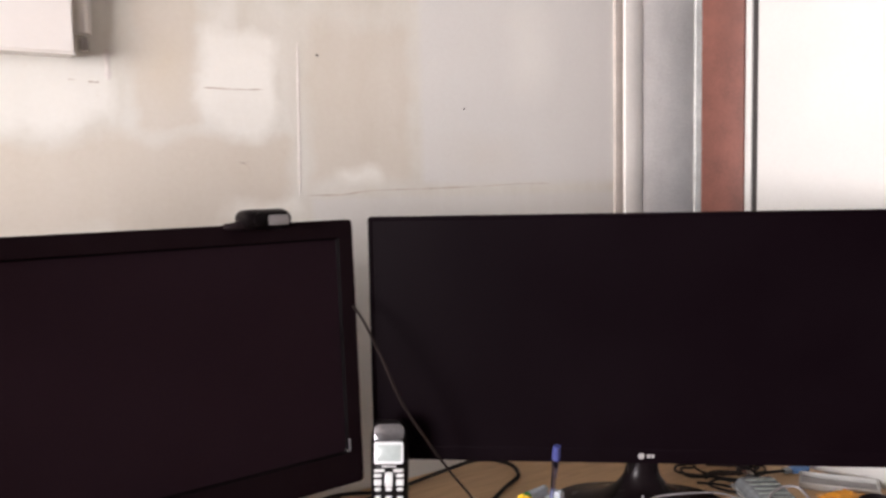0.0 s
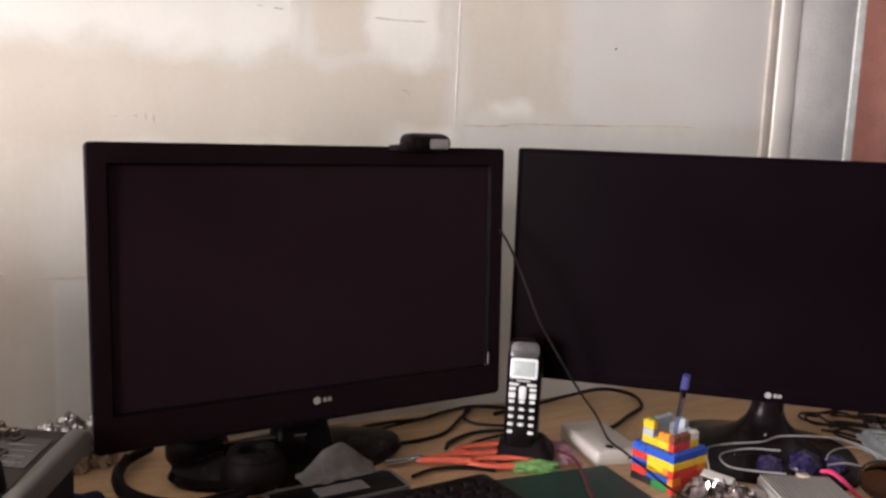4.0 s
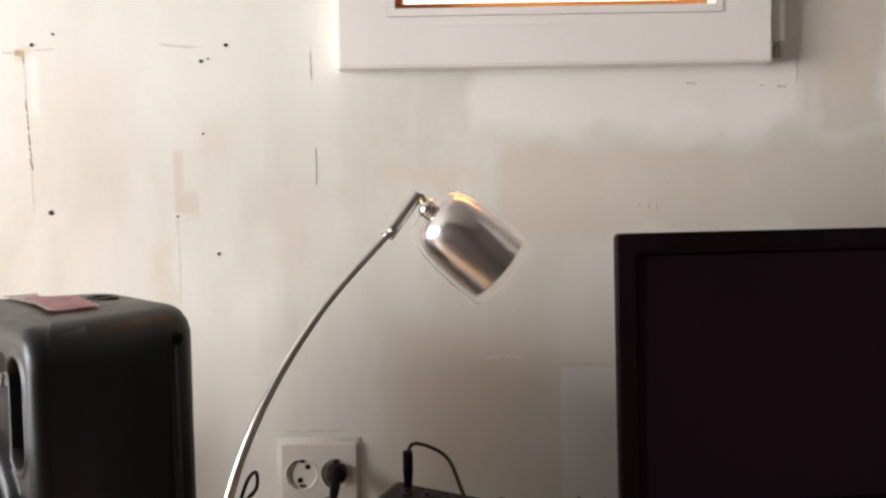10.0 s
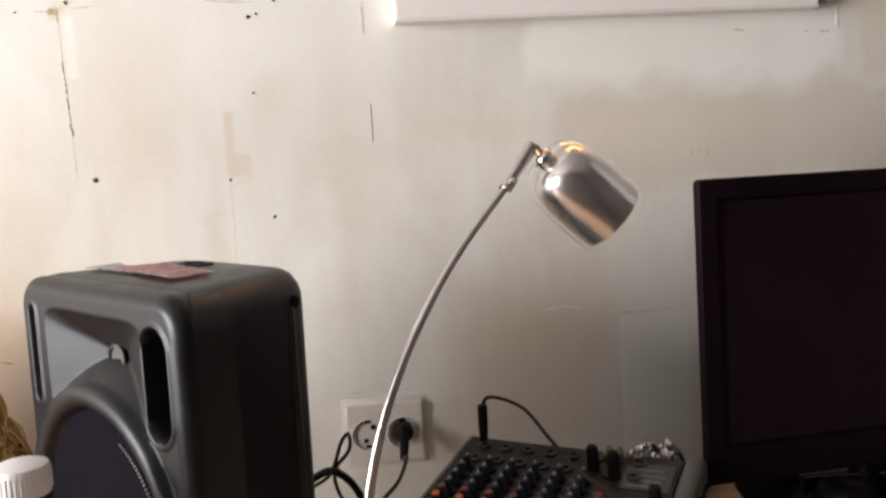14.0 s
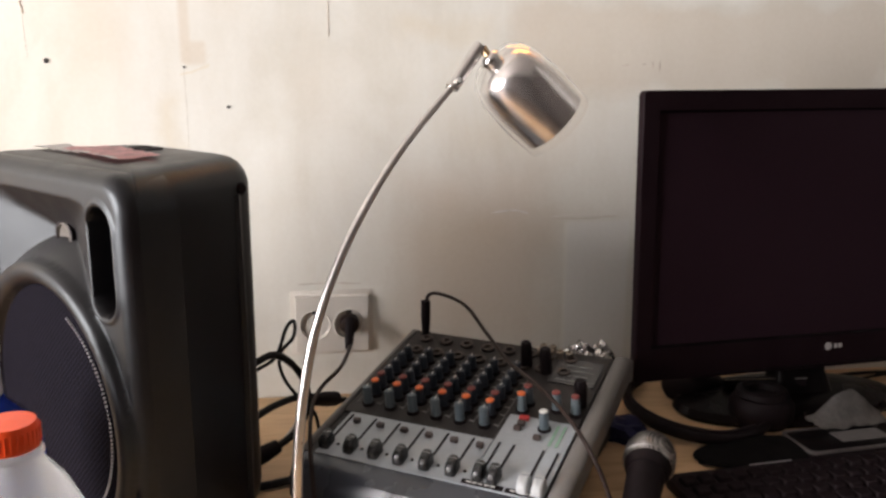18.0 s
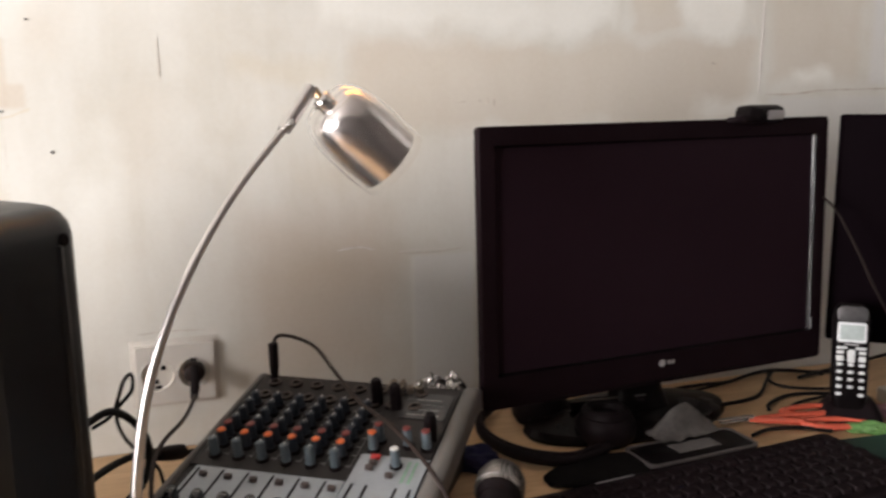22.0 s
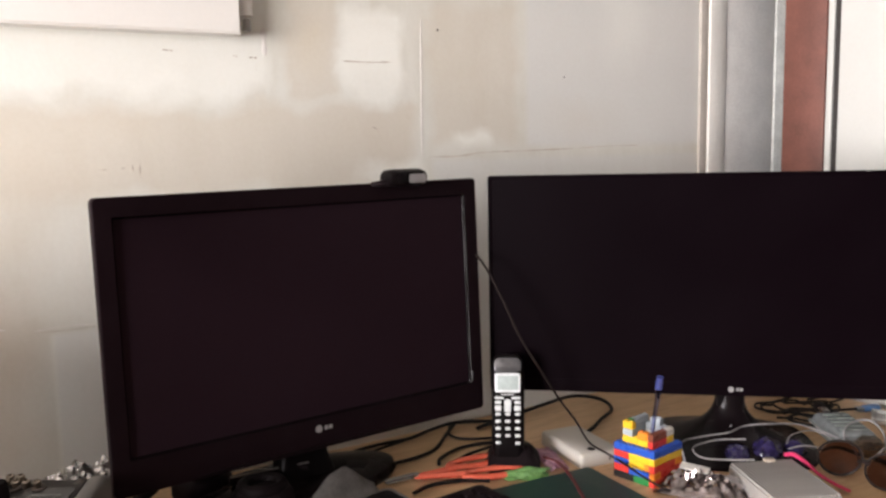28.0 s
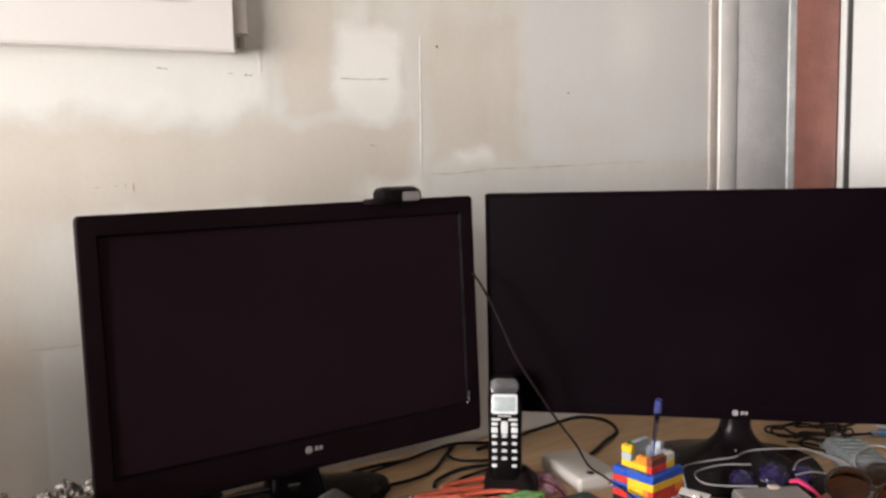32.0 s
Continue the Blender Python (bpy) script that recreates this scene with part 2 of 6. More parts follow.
def wood_top():
    m, nt, b = nodes_of("pale_wood", (0.5, 0.36, 0.2), 0.5, 0, 0.35)
    v = coords(nt, (1.0, 9.0, 9.0))
    g = noise_of(nt, v, 7.0, 6.0, 0.65, 1.2)
    big = noise_of(nt, coords(nt), 2.6, 3.0)
    c = ramp(nt, g, [(0.3, (0.43, 0.262, 0.135)), (0.55, (0.62, 0.41, 0.228)), (0.75, (0.70, 0.492, 0.298))])
    c = mix(nt, 0.3, c, ramp(nt, big, [(0.3, (0.46, 0.29, 0.153)), (0.7, (0.70, 0.492, 0.302))]))
    ring = noise_of(nt, coords(nt), 24.0, 4.0, 0.7)
    c = mix(nt, calc(nt, "MULTIPLY", ramp(nt, ring, [(0.62, (0, 0, 0)), (0.74, (1, 1, 1))]), 0.4), c, (0.25, 0.15, 0.08))
    nt.links.new(c, b.inputs["Base Color"])
    bump(nt, b, g, 0.25, 0.0006)
    return m


def glass_of(name, tint=(1, 1, 1), rough=0.02, ior=1.45):
    m, nt, b = nodes_of(name, tint, rough)
    b.inputs["Transmission Weight"].default_value, b.inputs["IOR"].default_value = 1.0, ior
    return m


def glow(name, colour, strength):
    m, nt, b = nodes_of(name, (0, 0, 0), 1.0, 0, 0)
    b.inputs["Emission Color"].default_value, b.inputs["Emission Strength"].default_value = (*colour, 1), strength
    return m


PLASTER = plaster_wall()
ROOM = plain("room_plaster", (0.30, 0.27, 0.245), 0.9, vary=0.12, scale=3, relief=0.001)
# for walls out of view, set dark to hold back bounce light
BACK = plain("dark_unseen_wall", (0.075, 0.062, 0.056), 0.9, vary=0.25, scale=3, relief=0.001)
CEIL = plain("ceiling_paint", (0.42, 0.395, 0.375), 0.9, vary=0.06, scale=3, relief=0.001)
FLOOR = plain("floor_boards", (0.10, 0.065, 0.045), 0.5, vary=0.35, scale=4, relief=0.001)
WOOD = wood_top()
PVC = plain("white_pvc", (0.80, 0.775, 0.735), 0.35, vary=0.04, scale=6, wear=0.06)
WHITE = plain("white_paint", (0.55, 0.55, 0.525), 0.55, vary=0.06, scale=5, relief=0.0004)
GREYP = plain("bare_grey_render", (0.70, 0.685, 0.655), 0.85, vary=0.16, scale=14, relief=0.002)
RUST = plain("red_oxide_paint", (0.155, 0.056, 0.040), 0.6, vary=0.35, scale=18, relief=0.0006)
DARKGAP = plain("dark_gap", (0.03, 0.026, 0.024), 0.8)
CRACK = plain("plaster_crack", (0.57, 0.50, 0.43), 0.95, vary=0.35, scale=80)
RIDGE = plain("filler_ridge", (0.74, 0.705, 0.665), 0.85, vary=0.12, scale=60, relief=0.0006)
GLASS = glass_of("window_glass")
GLOSS = plain("polished_black_lip", (0.0035, 0.0025, 0.003), 0.10, spec=0.28, vary=0.2, wear=0.03)
SHELL = glass_of("clear_glass", (1, 1, 1), 0.01, 1.18)
# emission for an added sheet that tints the lamp shade orange
ORANGE_GLOW = glow("added_orange_glow", (1.0, 0.42, 0.10), 14.0)
OUT = glow("bright_sky", (1.0, 0.97, 0.93), 4.0)
ORANGE = plain("orange_wood", (0.62, 0.26, 0.05), 0.5, vary=0.25, scale=20)
BEZEL = plain("gloss_black_plastic", (0.0044, 0.0030, 0.0034), 0.30, spec=0.09, vary=0.2, wear=0.05)
MATTE = plain("matte_black_plastic", (0.0108, 0.0064, 0.0078), 0.5, spec=0.10, vary=0.3, scale=40, relief=0.0003)
SCREEN = plain("switched_off_screen", (0.0030, 0.00095, 0.0022), 0.45, spec=0.030, vary=0.15, scale=5, wear=0.04)
SCREENB = plain("brown_black_screen", (0.0162, 0.0078, 0.0118), 0.5, spec=0.05, vary=0.12, scale=5, wear=0.04)
BEZELB = plain("brown_black_bezel", (0.0106, 0.0054, 0.0072), 0.40, spec=0.03, vary=0.12, wear=0.05)
SILVER = plain("silver_print", (0.55, 0.55, 0.56), 0.35, 0.6, vary=0.08)
ALU = plain("brushed_aluminium", (0.62, 0.60, 0.58), 0.3, 1.0, vary=0.06, scale=60, wear=0.06)
CHROME = plain("polished_steel", (0.72, 0.71, 0.70), 0.16, 1.0, vary=0.05, wear=0.05)


# ---- building blocks ----
def thing(name, label, category, m=None, group="", kind=""):
    ob = new(name)
    ob.empty_display_size = 0.05
    ob.matrix_basis = m or Matrix()
    return tagged(ob, label, category, group, kind)


def mesh_of(name, bm, material, sharp=38):
    bm.normal_update()
    for e in bm.edges:
        e.smooth = len(e.link_faces) == 2 and e.calc_face_angle(0.0) < radians(sharp)
    for f in bm.faces:
        f.smooth = True
    me = bpy.data.meshes.new(name)
    bm.to_mesh(me)
    bm.free()
    me.materials.append(material)
    return me


def part(name, bm, material, parent=None, label="", m=None, sharp=38):
    ob = new(name, bm if isinstance(bm, bpy.types.Mesh) else mesh_of(name, bm, material, sharp))
    ob.parent = parent
    if m is not None:
        ob.matrix_basis = m
    return tagged(ob, label) if label else ob


def solid(name, bm, material, label, category, m=None, kind="", group="", sharp=38):
    ob = part(name, bm, material, None, "", m, sharp)
    return tagged(ob, label, category, group, kind)


def box(sx, sy, sz, c=(0, 0, 0), bev=0.0, seg=2, bm=None, m=None):
    """A box of that size round c, its edges rounded by bev."""
    b = bmesh.new()
    bmesh.ops.create_cube(b, size=1.0, matrix=Matrix.Translation(c) @ Matrix.Diagonal((sx, sy, sz, 1)))
    if bev:
        bmesh.ops.bevel(b, geom=list(b.edges), offset=min(bev, 0.49 * min(sx, sy, sz)), segments=seg, affect="EDGES", profile=0.5)
    return pour(b, bm, m)


def pour(b, bm=None, m=None):
    if m is not None:
        b.transform(m)
    if bm is None:
        return b
    me = bpy.data.meshes.new("t")
    b.to_mesh(me)
    b.free()
    bm.from_mesh(me)
    bpy.data.meshes.remove(me)
    return bm


def rings(loops, caps=(True, True), closed=False, bm=None, m=None):
    """A skin over loops of points, all of one count."""
    b = bmesh.new()
    vs = [[b.verts.new(p) for p in lp] for lp in loops]
    n = len(vs[0])
    pairs = list(zip(vs, vs[1:])) + ([(vs[-1], vs[0])] if closed else [])
    for a, c in pairs:
        for k in range(n):
            b.faces.new((a[k], a[(k + 1) % n], c[(k + 1) % n], c[k]))
    if not closed:
        if caps[0]:
            b.faces.new(vs[0][::-1])
        if caps[1]:
            b.faces.new(vs[-1])
    bmesh.ops.recalc_face_normals(b, faces=b.faces)
    return pour(b, bm, m)


def lathe(profile, seg=28, caps=(True, True), bm=None, m=None):
    """Turned round z from (radius, height) pairs."""
    loops = [[(r * math.cos(2 * math.pi * k / seg), r * math.sin(2 * math.pi * k / seg), z) for k in range(seg)] for r, z in profile]
    return rings(loops, caps, bm=bm, m=m)


def curve_points(pts, steps=6):
    """A smooth line through the points."""
    p = [Vector(q) for q in pts]
    p = [2 * p[0] - p[1]] + p + [2 * p[-1] - p[-2]]
    out = []
    for i in range(1, len(p) - 2):
        for k in range(steps):
            t = k / steps
            a, b, c, d = p[i - 1 : i + 3]
            out.append(0.5 * (2 * b + (c - a) * t + (2 * a - 5 * b + 4 * c - d) * t * t + (3 * b - a - 3 * c + d) * t ** 3))
    return out + [p[-2]]


def tube(pts, r, seg=8, steps=6, bm=None, m=None, flat=1.0):
    """A round rod along a smooth line; r is one radius or one for each given point."""
    line = curve_points(pts, steps)
    n = len(line)
    radii = [r] * n if isinstance(r, (int, float)) else [float(np.interp(k / (n - 1) * (len(r) - 1), range(len(r)), r)) for k in range(n)]
    up, loops = Vector((0.13, 0.21, 0.97)), []
    for k, p in enumerate(line):
        d = (line[min(k + 1, n - 1)] - line[max(k - 1, 0)]).normalized()
        side = d.cross(up).normalized() if d.cross(up).length > 1e-4 else Vector((1, 0, 0))
        up = side.cross(d).normalized()
        loops.append([p + radii[k] * (math.cos(a) * side + flat * math.sin(a) * up) for a in [2 * math.pi * j / seg for j in range(seg)]])
    return rings(loops, bm=bm, m=m)


def rounded(w, h, r, n=5):
    """Corner points of a rounded rectangle round the origin."""
    out = []
    for cx, cy, a in ((w / 2 - r, h / 2 - r, 0), (-w / 2 + r, h / 2 - r, 90), (-w / 2 + r, -h / 2 + r, 180), (w / 2 - r, -h / 2 + r, 270)):
        out += [(cx + r * math.cos(radians(a + 90 * k / n)), cy + r * math.sin(radians(a + 90 * k / n))) for k in range(n + 1)]
    return out


def slab(outline, z0, z1, bev=0.0, bm=None, m=None):
    """A plate of the 2D outline between two heights, its rims softened by bev (outline counter-clockwise)."""
    if not bev:
        return rings([[(x, y, z0) for x, y in outline], [(x, y, z1) for x, y in outline]], bm=bm, m=m)
    n = len(outline)

    def inset(d):
        res = []
        for k in range(n):
            a, b, c = (Vector(outline[(k + j) % n]) for j in (-1, 0, 1))
            e, f = (b - a), (c - b)
            nrm = Vector((-(e.y + f.y), e.x + f.x))
            res.append(b + nrm.normalized() * d if nrm.length > 1e-9 else b)
        return res

    lv = [(z0, bev), (z0 + bev * 0.3, bev * 0.3), (z0 + bev, 0), (z1 - bev, 0), (z1 - bev * 0.3, bev * 0.3), (z1, bev)]
    return rings([[(p[0], p[1], z) for p in inset(d)] for z, d in lv], bm=bm, m=m)


def frame_bars(w, h, t, d, bev, mitre=True):
    """Four bars of a rectangular frame, mitred at the corners: x across, z up, depth d along y from 0 towards -y."""
    out = []
    W, H = w / 2, h / 2
    quads = [((-W, -H), (W, -H), (W - t, -H + t), (-W + t, -H + t)), ((W, -H), (W, H), (W - t, H - t), (W - t, -H + t)),
             ((W, H), (-W, H), (-W + t, H - t), (W - t, H - t)), ((-W, H), (-W, -H), (-W + t, -H + t), (-W + t, H - t))]
    for q in quads:
        b = bmesh.new()
        f = [b.verts.new((x, 0, z)) for x, z in q]
        g = [b.verts.new((x, -d, z)) for x, z in q]
        b.faces.new(f), b.faces.new(g[::-1])
        for k in range(4):
            b.faces.new((f[k], g[k], g[(k + 1) % 4], f[(k + 1) % 4]))
        bmesh.ops.recalc_face_normals(b, faces=b.faces)
        if bev:
            bmesh.ops.bevel(b, geom=[e for e in b.edges if all(v.co.y < -d + 1e-5 for v in e.verts) and min(abs(e.verts[0].co.x - e.verts[1].co.x), abs(e.verts[0].co.z - e.verts[1].co.z)) < 1e-6], offset=bev, segments=2, affect="EDGES")
        out.append(b)
    return out


def ribbon(pts, width, thick, m=None, bm=None, rough=0.0, rnd=None):
    """A thin uneven bead on the wall's face (x, z points), standing proud by thick."""
    line = curve_points([(x, 0, z) for x, z in pts], 5)
    rnd = rnd or random.Random(len(pts))
    loops = []
    for k, p in enumerate(line):
        d = (line[min(k + 1, len(line) - 1)] - line[max(k - 1, 0)]).normalized()
        s = Vector((-d.z, 0, d.x))
        w = width * (1 + rough * rnd.uniform(-1, 1)) * (0.3 if k in (0, len(line) - 1) else 1) / 2
        loops.append([p - s * w, p - s * w * 0.5 + Vector((0, -thick, 0)), p + s * w * 0.5 + Vector((0, -thick, 0)), p + s * w])
    return rings(loops, bm=bm, m=m)


# ---- the room ----
DESK, SIDE = 0.742, 1.285
X0, X1, Y0, TOP = -2.6, 1.5, -3.0, 2.5
WIN = (-0.160, 0.277, 1.378, 1.836)


def wall_with_hole(x0, x1, z0, z1, hx0, hx1, hz0, hz1, t):
    """A wall in the plane y = 0, t thick behind it, with a hole straight through."""
    b = bmesh.new()
    for a0, a1, c0, c1 in ((x0, hx0, z0, z1), (hx1, x1, z0, z1), (hx0, hx1, z0, hz0), (hx0, hx1, hz1, z1)):
        box(a1 - a0, t, c1 - c0, ((a0 + a1) / 2, t / 2, (c0 + c1) / 2), bm=b)
    bmesh.ops.remove_doubles(b, verts=b.verts, dist=1e-5)
    inner = [f for f in b.faces if sum(1 for g in b.faces if g is not f and (g.calc_center_median() - f.calc_center_median()).length < 1e-5)]
    bmesh.ops.delete(b, geom=inner, context="FACES_ONLY")
    return b


wall_north = solid("wall_north", wall_with_hole(X0, X1, 0, TOP, *WIN, 0.22), PLASTER,
                   "old stained plaster wall with pale filler patches and cracks", "wall", kind="structure")
rnd = random.Random(4)
for x, z, r in [(-0.575, 1.374, 1.9), (-0.549, 1.387, 1.4), (-0.340, 1.371, 2.0), (-0.371, 1.352, 1.9), (-0.362, 1.355, 1.1), (-0.560, 1.170, 2.6),
                (-0.356, 1.116, 1.6), (-0.405, 1.163, 1.2), (-0.371, 1.264, 1.1), (0.637, 1.364, 1.4), (-0.632, 1.365, 0.8), (0.886, 1.30, 1.2)]:
    part("screw_hole", lathe([(r * 0.0012, 0.0), (r * 0.0011, 0.0008), (r * 0.0007, 0.0011)], 10, m=pose(x, -0.0002, z, 90)), DARKGAP, wall_north)
FAINT = plain("faint_crack", (0.69, 0.655, 0.58), 0.95, vary=0.4, scale=120)
for pts, w, mat in [
    ([(-0.582, 1.226), (-0.581, 1.20), (-0.580, 1.172)], 0.0006, FAINT), ([(-0.586, 1.357), (-0.585, 1.335), (-0.584, 1.305)], 0.0005, FAINT),
    ([(-0.612, 1.3655), (-0.602, 1.365), (-0.590, 1.366)], 0.0010, CRACK), ([(-0.572, 1.368), (-0.548, 1.369)], 0.0010, CRACK),
    ([(-0.418, 1.374), (-0.395, 1.371), (-0.366, 1.369)], 0.0024, RIDGE), ([(-0.406, 1.160), (-0.4045, 1.11), (-0.4055, 1.05)], 0.0006, FAINT), ([(-0.423, 1.3735), (-0.40, 1.370), (-0.374, 1.3685)], 0.0008, CRACK),
    ([(-0.234, 1.246), (-0.2335, 1.200)], 0.0008, CRACK), ([(-0.238, 1.362), (-0.237, 1.328)], 0.0008, CRACK),
    ([(0.476, 1.3125), (0.515, 1.3120), (0.556, 1.3135)], 0.0014, CRACK),
    ([(0.618, 1.172), (0.67, 1.172), (0.72, 1.177), (0.80, 1.178), (0.905, 1.180)], 0.0018, CRACK), ([(0.915, 1.180), (0.99, 1.183), (1.06, 1.183)], 0.0009, CRACK),
    ([(0.137, 1.166), (0.147, 1.167)], 0.0014, CRACK), ([(0.164, 1.168), (0.169, 1.168)], 0.0012, CRACK), ([(0.178, 1.171), (0.1784, 1.163)], 0.0012, CRACK), ([(0.187, 1.172), (0.1876, 1.160)], 0.0010, CRACK),
    ([(0.05, 0.970), (0.10, 0.969), (0.14, 0.972)], 0.0006, CRACK), ([(0.224, 1.318), (0.238, 1.317)], 0.0014, CRACK), ([(0.316, 1.314), (0.323, 1.3135)], 0.0012, CRACK), ([(0.338, 1.3125), (0.350, 1.312)], 0.0016, CRACK),
    ([(0.52, 1.218), (0.53, 1.215), (0.534, 1.208)], 0.0014, CRACK), ([(-0.28, 0.891), (-0.24, 0.892), (-0.20, 0.890)], 0.0010, CRACK),
]:
    part("crack", ribbon(pts, w, 0.0002 if mat is FAINT else 0.0006, rough=0.6, rnd=rnd), mat, wall_north)
for pts, w in [([(0.6085, 1.378), (0.6075, 1.30), (0.606, 1.172)], 0.0045), ([(0.36, 1.352), (0.361, 1.315)], 0.010), ([(-0.03, 0.979), (0.0, 0.982), (0.02, 0.977)], 0.003), ([(0.05, 0.972), (0.08, 0.974), (0.13, 0.972)], 0.0015)]:
    part("filler_bead", ribbon(pts, w * 0.8, 0.0004, rough=0.45, rnd=rnd), RIDGE, wall_north)

SPLIT = plain("open_split", (0.34, 0.26, 0.19), 0.95, vary=0.5, scale=120)
for k in range(11):
    z = 1.304 - k * 0.0078 + rnd.uniform(-1, 1) * 0.0015
    x = -0.5850 + (1.304 - z) * 0.052 + rnd.uniform(-1, 1) * 0.0006
    h = rnd.uniform(0.0035, 0.0085)
    part("split", ribbon([(x, z + h / 2), (x + rnd.uniform(-1, 1) * 0.0006, z), (x + 0.0004, z - h / 2)], rnd.uniform(0.0010, 0.0019), 0.0005, rough=0.5, rnd=rnd), SPLIT, wall_north)
part("rust_chip", ribbon([(-0.5855, 1.3665), (-0.5900, 1.3640), (-0.5965, 1.3655)], 0.0052, 0.0005, rough=0.7, rnd=rnd), plain("rust_stain", (0.50, 0.41, 0.27), 0.9, vary=0.4, scale=200), wall_north)
part("rust_chip", ribbon([(-0.5868, 1.362), (-0.5862, 1.357), (-0.5858, 1.351)], 0.0022, 0.0005, rough=0.7, rnd=rnd), plain("rust_streak", (0.62, 0.53, 0.40), 0.9, vary=0.4, scale=200), wall_north)

solid("floor", box(X1 - X0 + 0.4, -Y0 + 0.6, 0.1, ((X0 + X1) / 2, Y0 / 2, -0.05)), FLOOR, "dark worn wooden floor boards", "floor", kind="structure")
solid("ceiling", box(X1 - X0 + 0.4, -Y0 + 0.6, 0.1, ((X0 + X1) / 2, Y0 / 2, TOP + 0.05)), CEIL, "plain white painted ceiling", "ceiling", kind="structure")
# out of view; its dark colour keeps the room's fill light low
solid("wall_south", box(X1 - X0 + 0.4, 0.15, TOP, ((X0 + X1) / 2, Y0 - 0.075, TOP / 2)), BACK, "unseen wall closing the room, kept dark to cut bounce light", "wall", kind="structure")
b = wall_with_hole(Y0, 0.0, 0, TOP, -1.90, -0.46, 0.65, 1.89, 0.15)
b.transform(Matrix.Rotation(radians(90), 4, "Z"))
b.transform(Matrix.Translation((X0, 0, 0)))
solid("wall_west", b, ROOM, "plain plastered wall with a wide daylight window", "wall", kind="structure")
solid("wall_east", box(0.12, 0.50, TOP, (SIDE + 0.06 + 0.004, -0.238 - 0.25, TOP / 2)), WHITE, "smooth white painted side wall", "wall", kind="structure")
# out of view too, dark so the loudspeaker's side stays black
solid("wall_east_far", box(0.12, -Y0 - 0.738, TOP, (SIDE + 0.06 + 0.012, (Y0 - 0.738) / 2, TOP / 2)), BACK, "unseen side wall, kept dark to cut bounce light", "wall", kind="structure")
solid("wall_niche", box(0.05, 0.14, TOP, (X1 + 0.03, -0.07, TOP / 2)), GREYP, "bare grey rendered end of a wall niche", "wall", kind="structure")
# the strips between the plaster and the side wall
solid("trim_shadow_gap", box(0.020, 0.006, TOP - 0.004, (1.221, -0.003, TOP / 2), 0.002), plain("brown_batten", (0.52, 0.475, 0.425), 0.85, vary=0.25, scale=12), "narrow brown batten beside the plaster", "trim", kind="structure")
solid("trim_white", box(0.0455, 0.010, TOP - 0.004, (1.25425, -0.005, TOP / 2), 0.003), plain("yellowed_white", (0.84, 0.82, 0.77), 0.6, vary=0.12, scale=7, relief=0.0005), "yellowed white painted upright trim", "trim", kind="structure")
solid("trim_grey_panel", box(0.1415, 0.008, TOP - 0.004, (1.34825, -0.004, TOP / 2), 0.001), GREYP, "bare grey rendered strip of wall", "wall", kind="structure")
solid("trim_pale", box(0.078, 0.012, TOP - 0.004, (1.4585, -0.006, TOP / 2), 0.003), plain("pale_chipped_paint", (0.66, 0.67, 0.64), 0.6, vary=0.3, scale=26, relief=0.001), "pale chipped painted upright edge", "trim", kind="structure")
post = solid("door_post", box(0.075, 0.084, TOP - 0.004, (SIDE + 0.0375, -0.172, TOP / 2), 0.004), RUST, "red-brown oxide painted steel door post", "door post", kind="structure")
solid("trim_door_stop", box(0.06, 0.0125, TOP - 0.004, (SIDE + 0.032, -0.2210, TOP / 2), 0.003), WHITE, "narrow white door stop beside the red post", "trim", kind="structure")
solid("trim_seam", box(0.05, 0.0095, TOP - 0.004, (SIDE + 0.030, -0.2323, TOP / 2)), DARKGAP, "dark open seam beside the white panel", "trim", kind="structure")


# ---- the small window over the desk ----
def window():
    w, h = 0.520, 0.54
    t = thing("window_1", "small white plastic window with bright sky behind it", "window", pose(0.0585, 0, 1.3375 + h / 2, 0, -0.25, 0), kind="structure")
    sash = part("sash", box(0.16, 0.003, 0.0008, (-0.09, -0.0306, -h / 2 + 0.048)), PVC, t)
    for b in frame_bars(w, h, 0.068, 0.031, 0.0025):
        part("sash_bar", b, PVC, sash)
    for b in frame_bars(w - 0.118, h - 0.118, 0.010, 0.0318, 0.0008):
        part("glazing_bead", b, PVC, sash)
    pane = part("pane", box(w - 0.138, 0.006, h - 0.138, (0, 0.004, 0)), GLASS, t)
    pane.visible_shadow = False
    part("hinge_pin", lathe([(0.0055, -0.008), (0.0055, 0.006), (0.004, 0.008)], 12, m=pose(w / 2 + 0.012, -0.016, -h / 2 + 0.014)), plain("dull_zinc", (0.30, 0.28, 0.26), 0.45, 0.8), t)
    part("cover_strip", tube([(w / 2 + 0.012, -0.011, -h / 2 + 0.026), (w / 2 + 0.012, -0.011, 0), (w / 2 + 0.012, -0.011, h / 2)], 0.0105, 14, 3), PVC, t)
    for x, z, sx, sz in ((0, -h / 2 + 0.068, w - 0.12, 0.03), (-w / 2 + 0.062, 0, 0.03, h - 0.18), (w / 2 - 0.062, 0, 0.03, h - 0.18)):
        part("outer_lining", box(sx, 0.07, sz, (x, 0.055, z + (0.003 if sx > sz else 0)), 0.003), ORANGE, t, "sunlit orange wooden window lining")
    return t


window()
solid("backdrop", box(3.0, 0.02, 1.0, (0.1, 0.9, 1.5)), OUT, "bright overcast sky outside the window", "sky", kind="structure")
# unseen glowing sheet, added for the orange reflection on the lamp shade
solid("awning", box(1.6, 0.95, 0.012, (0, 0, 0), 0.003, m=pose(0.06, 0.70, 1.97, -12)), ORANGE_GLOW, "unseen glowing orange sheet added over the window outside", "awning", kind="structure")

